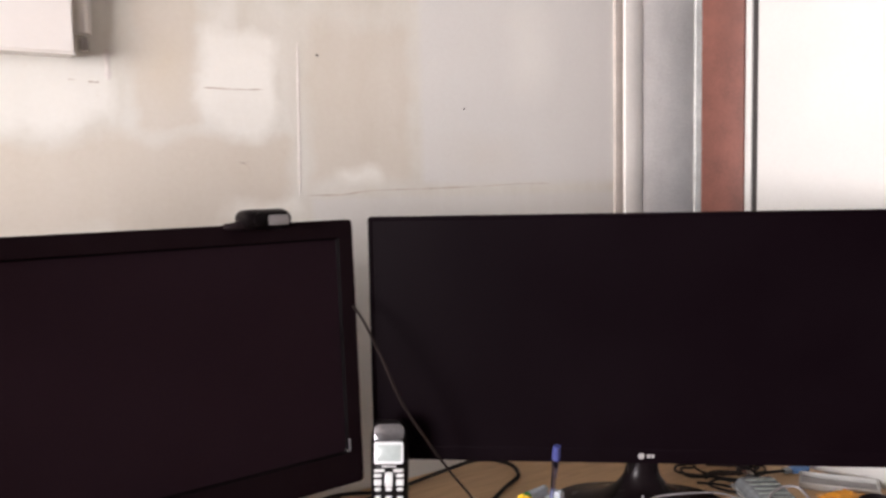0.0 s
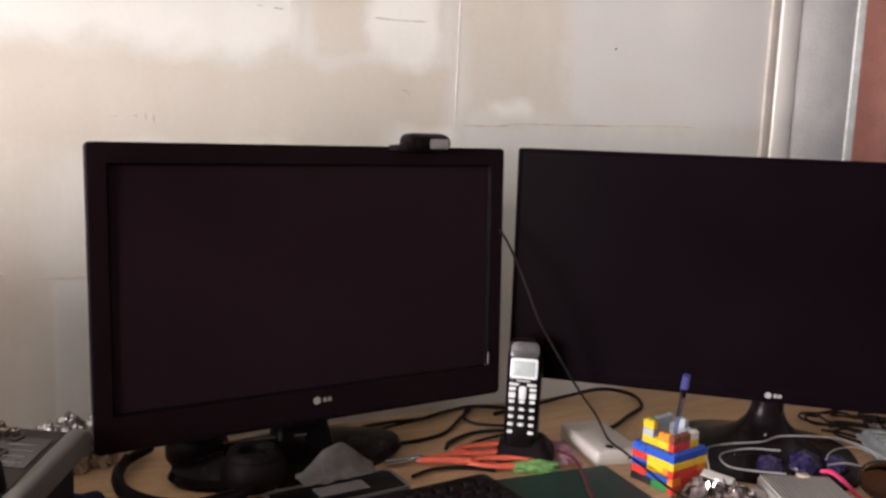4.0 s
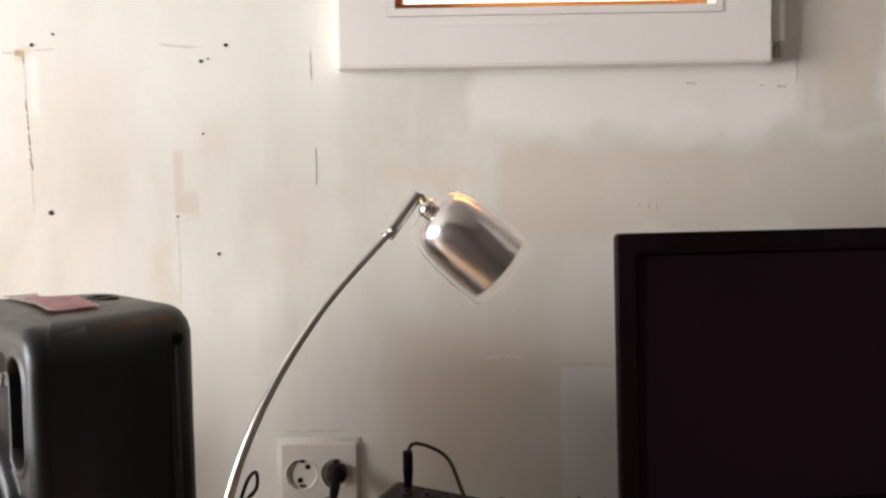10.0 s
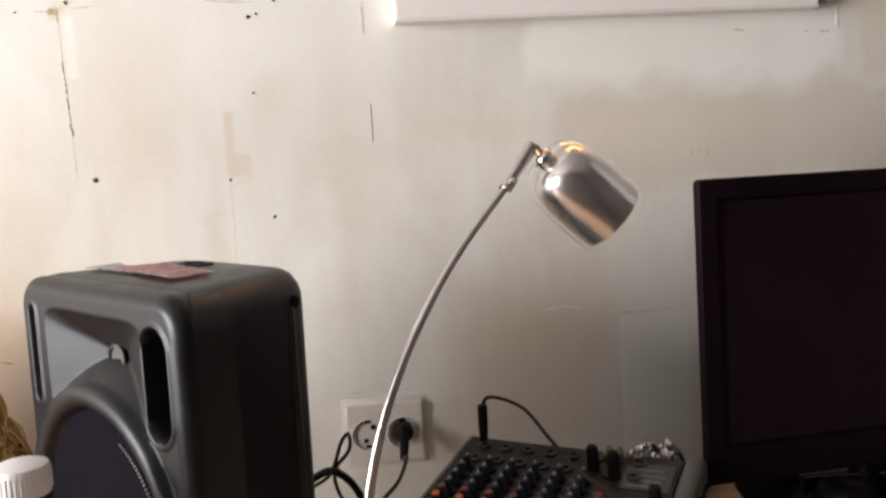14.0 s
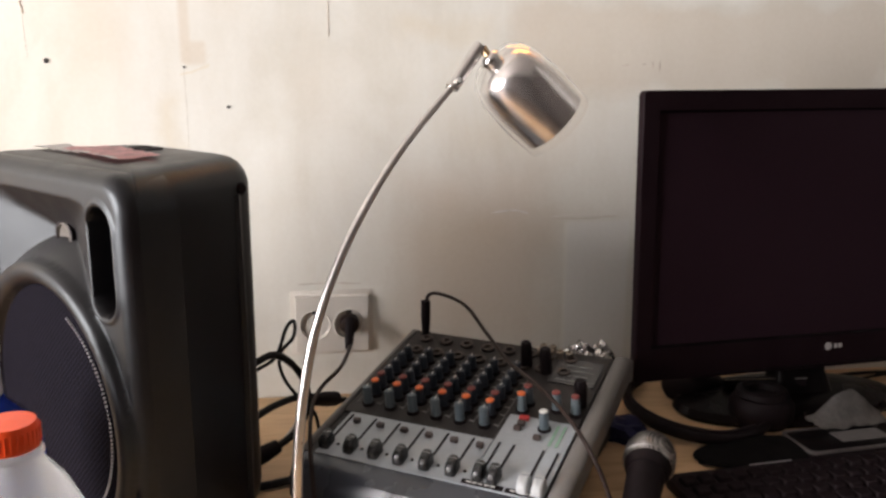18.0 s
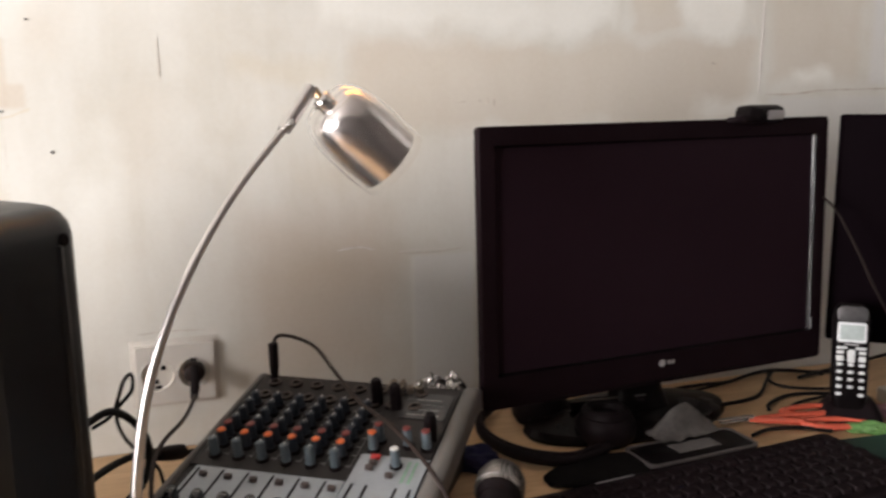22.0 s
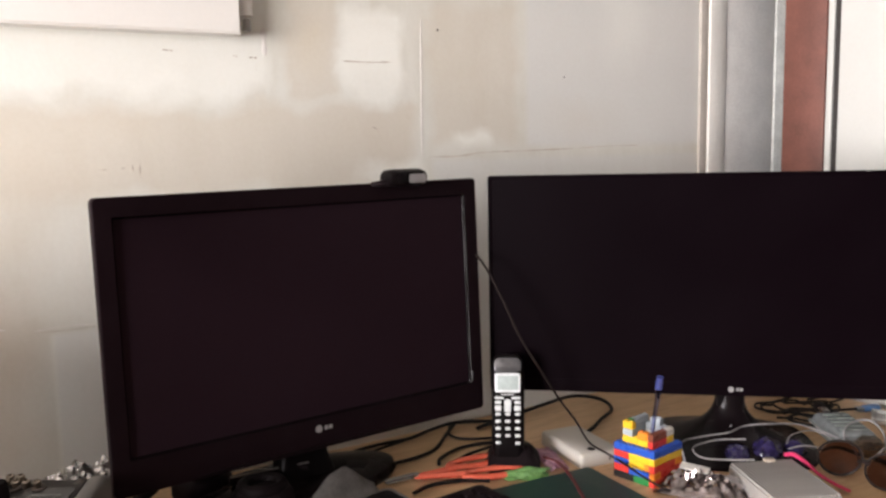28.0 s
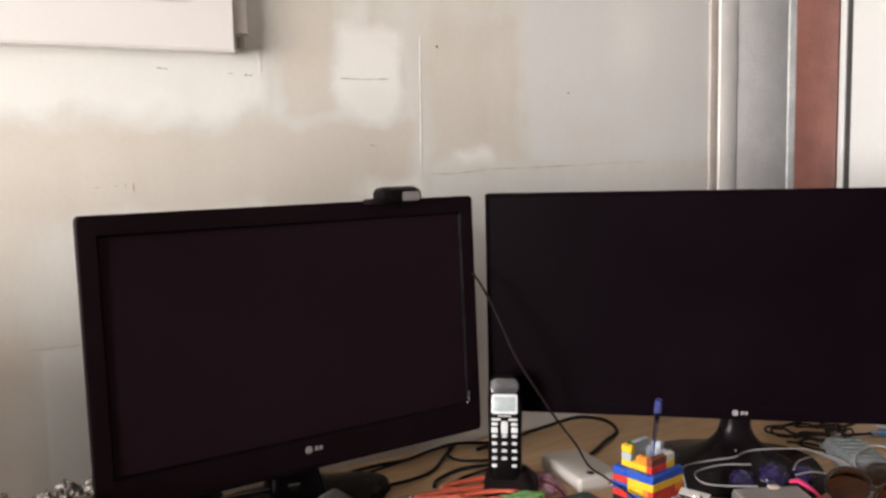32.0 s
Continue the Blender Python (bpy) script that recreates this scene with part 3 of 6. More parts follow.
# ---- the desk ----
desk = thing("desk", "wide pale wooden desk top with scuffs and stains", "desk", pose(0, 0, 0))
part("desk_top", box(2.25, 0.70, 0.032, (0.16, -0.352, DESK - 0.016), 0.004), WOOD, desk)
for x in (-0.90, 1.22):
    for y in (-0.06, -0.65):
        part("leg", box(0.05, 0.05, DESK - 0.032, (x, y, (DESK - 0.032) / 2), 0.003), plain("leg_wood", (0.4, 0.28, 0.16), 0.55), desk)
part("rear_rail", box(2.0, 0.02, 0.09, (0.16, -0.03, DESK - 0.032 - 0.046)), WOOD, desk)


# ---- screens ----
def mount(origin, yaw, tilt):
    """A panel's pose: x along its lower edge, y out of its back, z up its face."""
    return Matrix.Translation(origin) @ Matrix.Rotation(radians(yaw), 4, "Z") @ Matrix.Rotation(radians(tilt), 4, "X")


def badge(parent, x, z, y, s):
    """A maker's mark, as a plain disc and two bars."""
    mk = part("badge", lathe([(0.0056 * s, 0), (0.0054 * s, 0.0006)], 20, m=pose(x - 0.009 * s, y, z, 90)), SILVER, parent, "small silver badge")
    for k in (0, 1):
        part("badge_bar", box(0.0052 * s, 0.0006, 0.0062 * s, (x + 0.003 * s + k * 0.0070 * s, y - 0.0003, z), 0.0002), SILVER, mk)
    return mk


def rim(w, h, r, t, d0, d1, inner_d, soft, lip=0.0):
    """A raised bezel round a recessed screen, rounded outside; lies in x, z and rises towards -y."""
    def lp(ww, hh, rr, y):
        return [(x, y, z) for x, z in rounded(ww, hh, max(rr, 0.0005))]
    l, rgt, top, bot = t
    loops = [lp(w, h, r, d0), lp(w, h, r, d1 + soft), lp(w - soft, h - soft, r, d1 + soft * 0.3), lp(w - 2 * soft, h - 2 * soft, r, d1)]
    iw, ih, ox, oz = w - l - rgt, h - top - bot, (l - rgt) / 2, (bot - top) / 2
    edge, low = [[(x + ox, y, z + oz) for x, z in rounded(ww, hh, 0.001)] for ww, hh, y in ((iw + lip, ih + lip, d1), (iw - 0.004, ih - 0.004, inner_d))]
    loops.append(edge)
    return rings(loops, (False, False)), (iw, ih, ox, oz), rings([edge, low], (False, False))


def monitor_office():
    w, h = 0.5125, 0.328
    yaw = 4.61
    m = mount((0.3517, -0.1538, 1.1418), yaw, -2.0) @ Matrix.Rotation(radians(-0.23), 4, "Y") @ Matrix.Translation((0, 0, -h / 2))
    t = thing("monitor", "black glossy widescreen monitor, switched off, with a webcam on top", "monitor", pose(0.345, -0.15, DESK, 0, 0, yaw))
    inv = t.matrix_basis.inverted() @ m
    bz, (iw, ih, ox, oz), lp = rim(w, h, 0.006, (0.020, 0.021, 0.022, 0.040), 0.002, -0.010, -0.0055, 0.0016, 0.0012)
    bezel = part("bezel", bz, BEZELB, t, "", inv, 20)
    part("inner_lip", lp, GLOSS, bezel, sharp=20)
    part("screen", box(iw, 0.004, ih, (ox, -0.0030, oz)), SCREENB, bezel, "dark switched-off screen")
    badge(bezel, 0.0, -h / 2 + 0.026, -0.0105, 0.85)
    part("power_mark", box(0.0012, 0.001, 0.015, (w / 2 - 0.0195, -0.0105, -h / 2 + 0.050), 0.0003), SILVER, bezel)
    part("chin_line", box(w * 0.55, 0.0016, 0.0016, (-0.02, -0.0102, -h / 2 + 0.004), 0.0005), BEZEL, bezel)
    part("back_shell", rings([[(x * s, y, z * s) for x, z in rounded(w, h, 0.02)] for s, y in ((0.995, 0.002), (0.955, 0.016), (0.80, 0.036), (0.55, 0.050))], (False, True)), MATTE, t, "", inv)
    neck = part("neck", rings([[(x, y + oy, z) for x, y in rounded(a, b2, 0.012)] for a, b2, oy, z in ((0.085, 0.05, 0.02, 0.012), (0.07, 0.035, 0.03, 0.05), (0.066, 0.03, 0.035, 0.16), (0.07, 0.03, 0.03, 0.20))]), BEZEL, t)
    base = lathe([(0.0, 0.0), (0.118, 0.0), (0.122, 0.004), (0.118, 0.010), (0.08, 0.016), (0.045, 0.020), (0.0, 0.021)], 48, m=Matrix.Translation((-0.008, 0.036, 0)) @ Matrix.Diagonal((1.25, 0.60, 1.5, 1)))
    part("stand_base", base, plain("dark_stand_plastic", (0.0070, 0.0046, 0.0048), 0.25, spec=0.12, vary=0.2), t)
    return t


def monitor_wide():
    w, h = 0.695, 0.3128
    yaw = -41.1
    u = Vector((math.cos(radians(yaw)), math.sin(radians(yaw)), 0))
    mid = Vector((0.6349, -0.1335, 1.1455)) + u * (w / 2) + Vector((-u.y, u.x, 0)) * 0.006
    m = mount(mid, yaw, 0.34) @ Matrix.Rotation(radians(-0.11), 4, "Y") @ Matrix.Translation((0, 0, -h / 2))
    foot = mid + Vector((-u.y, u.x, 0)) * 0.045
    t = thing("ultrawide_monitor", "black ultrawide monitor, switched off, on a flared glossy foot", "monitor", pose(foot.x, foot.y, DESK, 0, 0, yaw))
    inv = t.matrix_basis.inverted() @ m
    bz, (iw, ih, ox, oz), lp = rim(w, h, 0.004, (0.0035, 0.0035, 0.0035, 0.0165), 0.000, -0.006, -0.0052, 0.0008)
    bezel = part("bezel", bz, SCREEN, t, "", inv, 20)
    part("inner_lip", lp, SCREEN, bezel, sharp=20)
    part("screen", box(iw, 0.003, ih, (ox, -0.0037, oz)), SCREEN, bezel, "dark switched-off screen")
    badge(bezel, -0.002, -h / 2 + 0.0095, -0.0065, 0.74)
    part("back_shell", rings([[(x * s, y, z * s) for x, z in rounded(w, h, 0.02)] for s, y in ((0.992, 0.000), (0.93, 0.010), (0.70, 0.030), (0.5, 0.046))], (False, True)), MATTE, t, "", inv)
    part("neck", box(0.040, 0.028, 0.15, (0, 0.012, 0.085), 0.006), BEZEL, t)
    loops = []
    for k in range(13):
        s = k / 12
        a, c, z = 0.020 + 0.100 * (1 - s) ** 2.7, 0.016 + 0.100 * (1 - s) ** 2.9, 0.004 + 0.078 * s ** 1.1
        e = 0.70 + 0.30 * s
        loops.append([(math.copysign(a * abs(math.cos(q)) ** e, math.cos(q)), 0.012 + math.copysign(c * abs(math.sin(q)) ** e, math.sin(q)), z) for q in [2 * math.pi * (j + 0.5) / 48 for j in range(48)]])
    loops.insert(0, [(p[0], p[1], 0.0) for p in loops[0]])
    foot_part = part("flared_foot", rings(loops), plain("dark_satin_foot", (0.0075, 0.0046, 0.0056), 0.26, spec=0.12, vary=0.2, wear=0.05), t)
    part("power_dot", lathe([(0.0016, 0), (0.0012, 0.0012)], 8, m=pose(-0.004, -0.028, 0.040, 60)), SILVER, foot_part)
    return t


monitor_office()
monitor_wide()


def webcam():
    t = thing("webcam", "small black and silver webcam clipped on the monitor", "webcam", pose(0.4845, -0.156, 1.1385, 0, 0, 5))
    body = rings([[(x, y, z + 0.010) for x, z in rounded(a, b2, min(a, b2) * 0.48, 6)] for a, b2, y in ((0.048, 0.013, -0.020), (0.056, 0.019, -0.017), (0.060, 0.023, -0.008), (0.058, 0.021, 0.008), (0.046, 0.012, 0.014))])
    part("body", body, BEZEL, t)
    part("front_plate", slab(rounded(0.026, 0.0118, 0.003), 0, 0.003, 0.0008, m=pose(0.0105, -0.0185, 0.0090, 90)), plain("dull_silver_plate", (0.34, 0.33, 0.335), 0.4, 0.5), t, "silver front plate")
    part("lens", lathe([(0.0075, 0), (0.0075, 0.003), (0.005, 0.0045), (0.0, 0.004)], 20, m=pose(-0.013, -0.018, 0.010, 90)), BEZEL, t)
    part("clip", box(0.034, 0.024, 0.006, (-0.003, 0.002, 0.0012), 0.002), MATTE, t)
    part("cable_boot", tube([(-0.026, -0.004, 0.004), (-0.038, -0.002, 0.003), (-0.045, 0.004, 0.003)], [0.006, 0.004, 0.003]), MATTE, t)
    return t


webcam()


# ---- the mixing desk ----
CHAR = plain("charcoal_panel", (0.026, 0.022, 0.021), 0.5, spec=0.3, vary=0.3, scale=40)
PANEL = plain("light_grey_panel", (0.37, 0.405, 0.435), 0.45, vary=0.14, scale=25)
CHEEK = plain("silver_grey_plastic", (0.16, 0.15, 0.142), 0.38, vary=0.12, scale=20)
BUMPER = plain("blue_grey_plastic", (0.042, 0.047, 0.060), 0.27, vary=0.12, scale=20)
KNOB = plain("slate_knob", (0.023, 0.031, 0.044), 0.45, vary=0.2)
KNOBG = plain("grey_knob", (0.098, 0.128, 0.148), 0.40, vary=0.15)
CAPO = plain("orange_cap", (0.75, 0.15, 0.035), 0.45, vary=0.1)
CAPR = plain("red_cap", (0.19, 0.035, 0.03), 0.45, vary=0.1)
BLACK = plain("black_rubber", (0.0088, 0.0054, 0.0064), 0.55, spec=0.10, vary=0.3, scale=60)
LABEL = plain("white_print", (0.72, 0.72, 0.70), 0.6, vary=0.05)
RED = plain("red_button", (0.55, 0.04, 0.04), 0.4)


def mixing_desk():
    t = thing("mixing_desk", "grey compact audio mixing desk with dark knobs and orange caps", "audio mixer", pose(-0.0855, -0.2375, DESK, 0, 0, -32.5) @ Matrix.Scale(1.015, 4))
    w, d, z0, z1 = 0.244, 0.256, 0.050, 0.100
    slope = math.degrees(math.atan2(z1 - z0, d))
    P = pose(0, -0.128, z0, slope)

    def on(x, v, h=0.0):
        return P @ Matrix.Translation((x, v, h))
    prof = [(-0.128, 0.006), (0.128, 0.006), (0.130, 0.094), (0.126, z1 - 0.002), (-0.128, z0 - 0.002)]
    body = rings([[(x, y, z) for y, z in prof] for x in (-0.134, 0.110)])
    part("body", body, CHAR, t)
    for s in (-1, 1):
        loops = []
        for y, z, r in ((-0.142, 0.030, 0.012), (-0.136, 0.044, 0.020), (-0.118, 0.054, 0.025), (0.0, 0.077, 0.026), (0.118, 0.100, 0.026), (0.130, 0.096, 0.020)):
            low = 0.0 if s > 0 else 0.010
            loops.append([((0.1205 if s > 0 else -0.1365) + px * (1 if s > 0 else 0.35), y, z - 0.010 - low * 0.3 + pz * 0.030 / 0.05) for px, pz in rounded(0.019, 0.05, 0.009, 5)])
        part("side_cheek", rings(loops), CHEEK, t)
    loops = []
    for k in range(9):
        x = -0.139 + 0.269 * k / 8
        bulge = 0.012 * (1 - ((k - 4) / 4) ** 2)
        loops.append([(x, -0.128 - py - bulge * (py > 0.004), z) for py, z in ((0.0, 0.004), (0.012, 0.004), (0.020, 0.012), (0.020, 0.030), (0.014, 0.042), (0.004, 0.0505), (0.0, 0.0505))])
    part("front_bumper", rings(loops), BUMPER, t)
    part("upper_panel", box(w - 0.004, d - 0.076, 0.0016, (-0.012, 0.074 + (d - 0.076) / 2, 0.0004)), CHAR, t, "charcoal knob panel", P)
    part("fader_panel", box(0.158, 0.072, 0.0018, (-0.0430, 0.036, 0.0009)), PANEL, t, "light grey fader panel", P)
    part("master_panel", box(0.0705, 0.118, 0.0018, (0.0725, 0.059, 0.0009)), PANEL, t, "light grey master panel", P)
    for x0, x1 in ((0.031, 0.071), (0.073, 0.107)):
        strip = part("print_strip", box(x1 - x0, 0.006, 0.0006, ((x0 + x1) / 2, 0.0045, 0.0021)), BLACK, t, "black printed strip", P)
        for k in range(5):
            part("print_bar", box(0.0045, 0.0018, 0.0003, (x0 + 0.007 + k * 0.0058, 0.0045, 0.0026)), LABEL, strip)
    slot = mesh_of("fader_slot", box(0.0022, 0.058, 0.0008, (0, 0, 0)), BLACK)
    cb = rings([[(x, y + oy, z) for x, y in rounded(a, b2, 0.003)] for a, b2, oy, z in ((0.0105, 0.018, 0, 0), (0.0105, 0.018, 0, 0.006), (0.0095, 0.014, 0.001, 0.010), (0.0085, 0.009, 0.003, 0.0125))])
    cap_d, = [mesh_of("fader_cap", cb, plain("fader_black", (0.014, 0.0145, 0.016), 0.25))]
    cap_l = cap_d.copy()
    cap_l.materials.clear()
    cap_l.materials.append(plain("fader_white", (0.42, 0.44, 0.45), 0.4))
    line = mesh_of("cap_line", box(0.0085, 0.0010, 0.0006, (0, 0.003, 0.0124)), plain("dim_cap_line", (0.20, 0.20, 0.20), 0.5))
    button = mesh_of("push_button", box(0.0075, 0.005, 0.005, (0, 0, 0.0025), 0.0008), plain("brown_button", (0.07, 0.05, 0.045), 0.5))
    dot = mesh_of("lamp_dot", lathe([(0.0018, 0), (0.0016, 0.001)], 8), BLACK)
    X = [-0.1170 + 0.0270 * k for k in range(6)]
    XK = [-0.1122 + 0.0263 * k for k in range(6)]
    for x in X:
        part("fader_slot", slot, BLACK, t, "", on(x, 0.0385, 0.0022))
        c = part("fader_cap", cap_d, BLACK, t, "", on(x, 0.0148, 0.002))
        part("cap_line", line, LABEL, c)
        part("push_button", button, BLACK, t, "", on(x + 0.0105, 0.0565, 0.0018))
        part("lamp_dot", dot, BLACK, t, "", on(x + 0.011, 0.0175, 0.0018))
    for x, mesh in ((0.0443, cap_d), (0.0587, cap_d), (0.0881, cap_l), (0.1021, cap_l)):
        part("fader_slot", slot, BLACK, t, "", on(x, 0.0400, 0.0022))
        c = part("fader_cap", mesh, BLACK, t, "", on(x, 0.0155 if mesh is cap_d else 0.0118, 0.002))
        part("cap_line", line, LABEL, c)

    def knob_mesh(mat, h):
        return mesh_of("knob", lathe([(0.0054, 0.002), (0.0050, 0.004), (0.0046, h - 0.001), (0.0038, h)], 12), mat)
    kd, kg, kt = knob_mesh(KNOB, 0.0175), knob_mesh(KNOBG, 0.0215), knob_mesh(KNOB, 0.0185)
    skirt = mesh_of("skirt", lathe([(0.0068, 0), (0.0068, 0.0022), (0.0054, 0.0030)], 12), BLACK)
    tip = {c: mesh_of("knob_cap", lathe([(0.00445, -0.004), (0.0044, 0.0006), (0.0034, 0.0014)], 12), c) for c in (CAPO, CAPR)}
    mark = mesh_of("knob_mark", box(0.0009, 0.0035, 0.0004, (0, 0.002, 0)), LABEL)
    tick = mesh_of("print_bar", box(0.0050, 0.0013, 0.0003, (0, 0, 0)), plain("faded_print", (0.24, 0.235, 0.23), 0.6))
    for x in XK:
        for k, v in enumerate((0.0912, 0.1095, 0.124, 0.140, 0.156, 0.172, 0.188)):
            me, h = (kg, 0.0215) if k == 0 else (kt, 0.0185) if k < 3 else (kd, 0.0175)
            o = part("knob", me, KNOB, t, "", on(x, v, 0.0014))
            part("skirt", skirt, BLACK, o)
            if k in (1, 2):
                part("knob_cap", tip[CAPO if k == 1 else CAPR], CAPO, o, "orange cap" if k == 1 else "red cap", pose(0, 0, h))
            else:
                part("knob_mark", mark, LABEL, o, "", pose(0, 0, h + 0.0002))
            part("print_bar", tick, LABEL, t, "", on(x + 0.0105, v + 0.004, 0.0017))
    for x, v, col in ((0.0470, 0.126, CAPO), (0.0797, 0.138, CAPR), (0.0490, 0.141, CAPR), (0.1000, 0.136, CAPR), (0.0779, 0.102, None)):
        o = part("knob", kg, KNOBG, t, "", on(x, v, 0.0014))
        part("skirt", skirt, BLACK, o)
        if col:
            part("knob_cap", tip[col], col, o, "red cap" if col is CAPR else "orange cap", pose(0, 0, 0.0215))
        else:
            part("knob_cap", lathe([(0.0044, 0), (0.0036, 0.001)], 12), LABEL, o, "white cap", pose(0, 0, 0.0216))
    for k, (x, v) in enumerate(((0.0541, 0.1027), (0.0530, 0.0940), (0.0762, 0.0844))):
        part("push_button", button, BLACK, t, "", on(x, v, 0.0018))
    part("red_button", box(0.010, 0.006, 0.004, (0, 0, 0.002), 0.001), RED, t, "red push button", on(0.0538, 0.1125, 0.0018))
    for k in range(2):
        part("level_meter", box(0.0028, 0.034, 0.0006, (0, 0, 0)), plain("meter_green", (0.25, 0.42, 0.30), 0.5), t, "faint green level meter", on(0.0900 + 0.007 * k, 0.0945, 0.0022))
    ring = mesh_of("jack_socket", lathe([(0.0075, 0), (0.0075, 0.0030), (0.0060, 0.0036), (0.0038, 0.0034), (0.0034, 0.0010)], 16), plain("jack_nut", (0.060, 0.046, 0.040), 0.4, 0.5))
    core = mesh_of("jack_hole", lathe([(0.0036, 0.0012), (0.0, 0.0012)], 10, (False, False)), BLACK)
    for x in XK + [0.040, 0.066]:
        for v in (0.2085, 0.236):
            o = part("jack_socket", ring, BLACK, t, "", on(x, v, 0.0014))
            part("jack_hole", core, BLACK, o)
    plugm = mesh_of("jack_plug", lathe([(0.0062, 0), (0.0066, 0.004), (0.0066, 0.020), (0.0060, 0.028), (0.0045, 0.030)], 14), BLACK)
    for x, v in ((0.0223, 0.213), (0.0465, 0.206), (0.1000, 0.154)):
        part("jack_plug", plugm, BLACK, t, "black jack plug", on(x, v, 0.0014))
    rca = mesh_of("phono_socket", lathe([(0.0042, 0), (0.0042, 0.008), (0.0034, 0.0085), (0.0024, 0.0085), (0.0022, 0.003)], 12), plain("tarnished_tin", (0.40, 0.34, 0.28), 0.35, 0.9))
    for k in range(6):
        part("phono_socket", rca, BLACK, t, "", on(0.030 + 0.011 * (k % 4), 0.240 + 0.010 * (k // 4), 0.0014))
    plate = part("info_plate", box(0.050, 0.050, 0.0010, (0, 0, 0)), plain("dark_glass_plate", (0.06, 0.058, 0.058), 0.25), t, "dark glossy effects plate", on(0.079, 0.212, 0.0022))
    for k in range(4):
        part("print_bar", box(0.036 - 0.006 * (k % 2), 0.0012, 0.0003, (0, -0.018 + k * 0.010, 0.0008)), plain("dim_print", (0.30, 0.30, 0.29), 0.6), plate)
    for k in range(7):
        part("print_line", box(0.0008, 0.10, 0.0003, (0, 0, 0)), plain("dim_line", (0.16, 0.16, 0.16), 0.6), t, "", on(-0.1255 + 0.0264 * k, 0.142, 0.0018))
    return t


mixing_desk()


# ---- the loudspeaker ----
def grille_metal():
    m, nt, b = nodes_of("perforated_grille", (0.02, 0.02, 0.028), 0.7, 0.0, 0.012)
    v = coords(nt, (1, 1, 1))
    s = nt.nodes.new("ShaderNodeSeparateXYZ")
    nt.links.new(v, s.inputs[0])
    k = 2 * math.pi / 0.0052
    a = calc(nt, "SINE", calc(nt, "MULTIPLY", s.outputs[0], k))
    c = calc(nt, "SINE", calc(nt, "MULTIPLY", s.outputs[2], k))
    hole = calc(nt, "GREATER_THAN", calc(nt, "MULTIPLY", a, c), 0.05)
    nt.links.new(mix(nt, hole, (0.0115, 0.0102, 0.0150), (0.0014, 0.0012, 0.0020)), b.inputs["Base Color"])
    bump(nt, b, hole, 0.6, 0.0012)
    return m


CAB = plain("textured_black_cabinet", (0.0052, 0.0036, 0.0044), 0.40, spec=0.38, vary=0.25, scale=50, relief=0.00012, grain=700)
CAB.node_tree.nodes["Principled BSDF"].inputs["Specular Tint"].default_value = (0.86, 0.95, 1.0, 1)


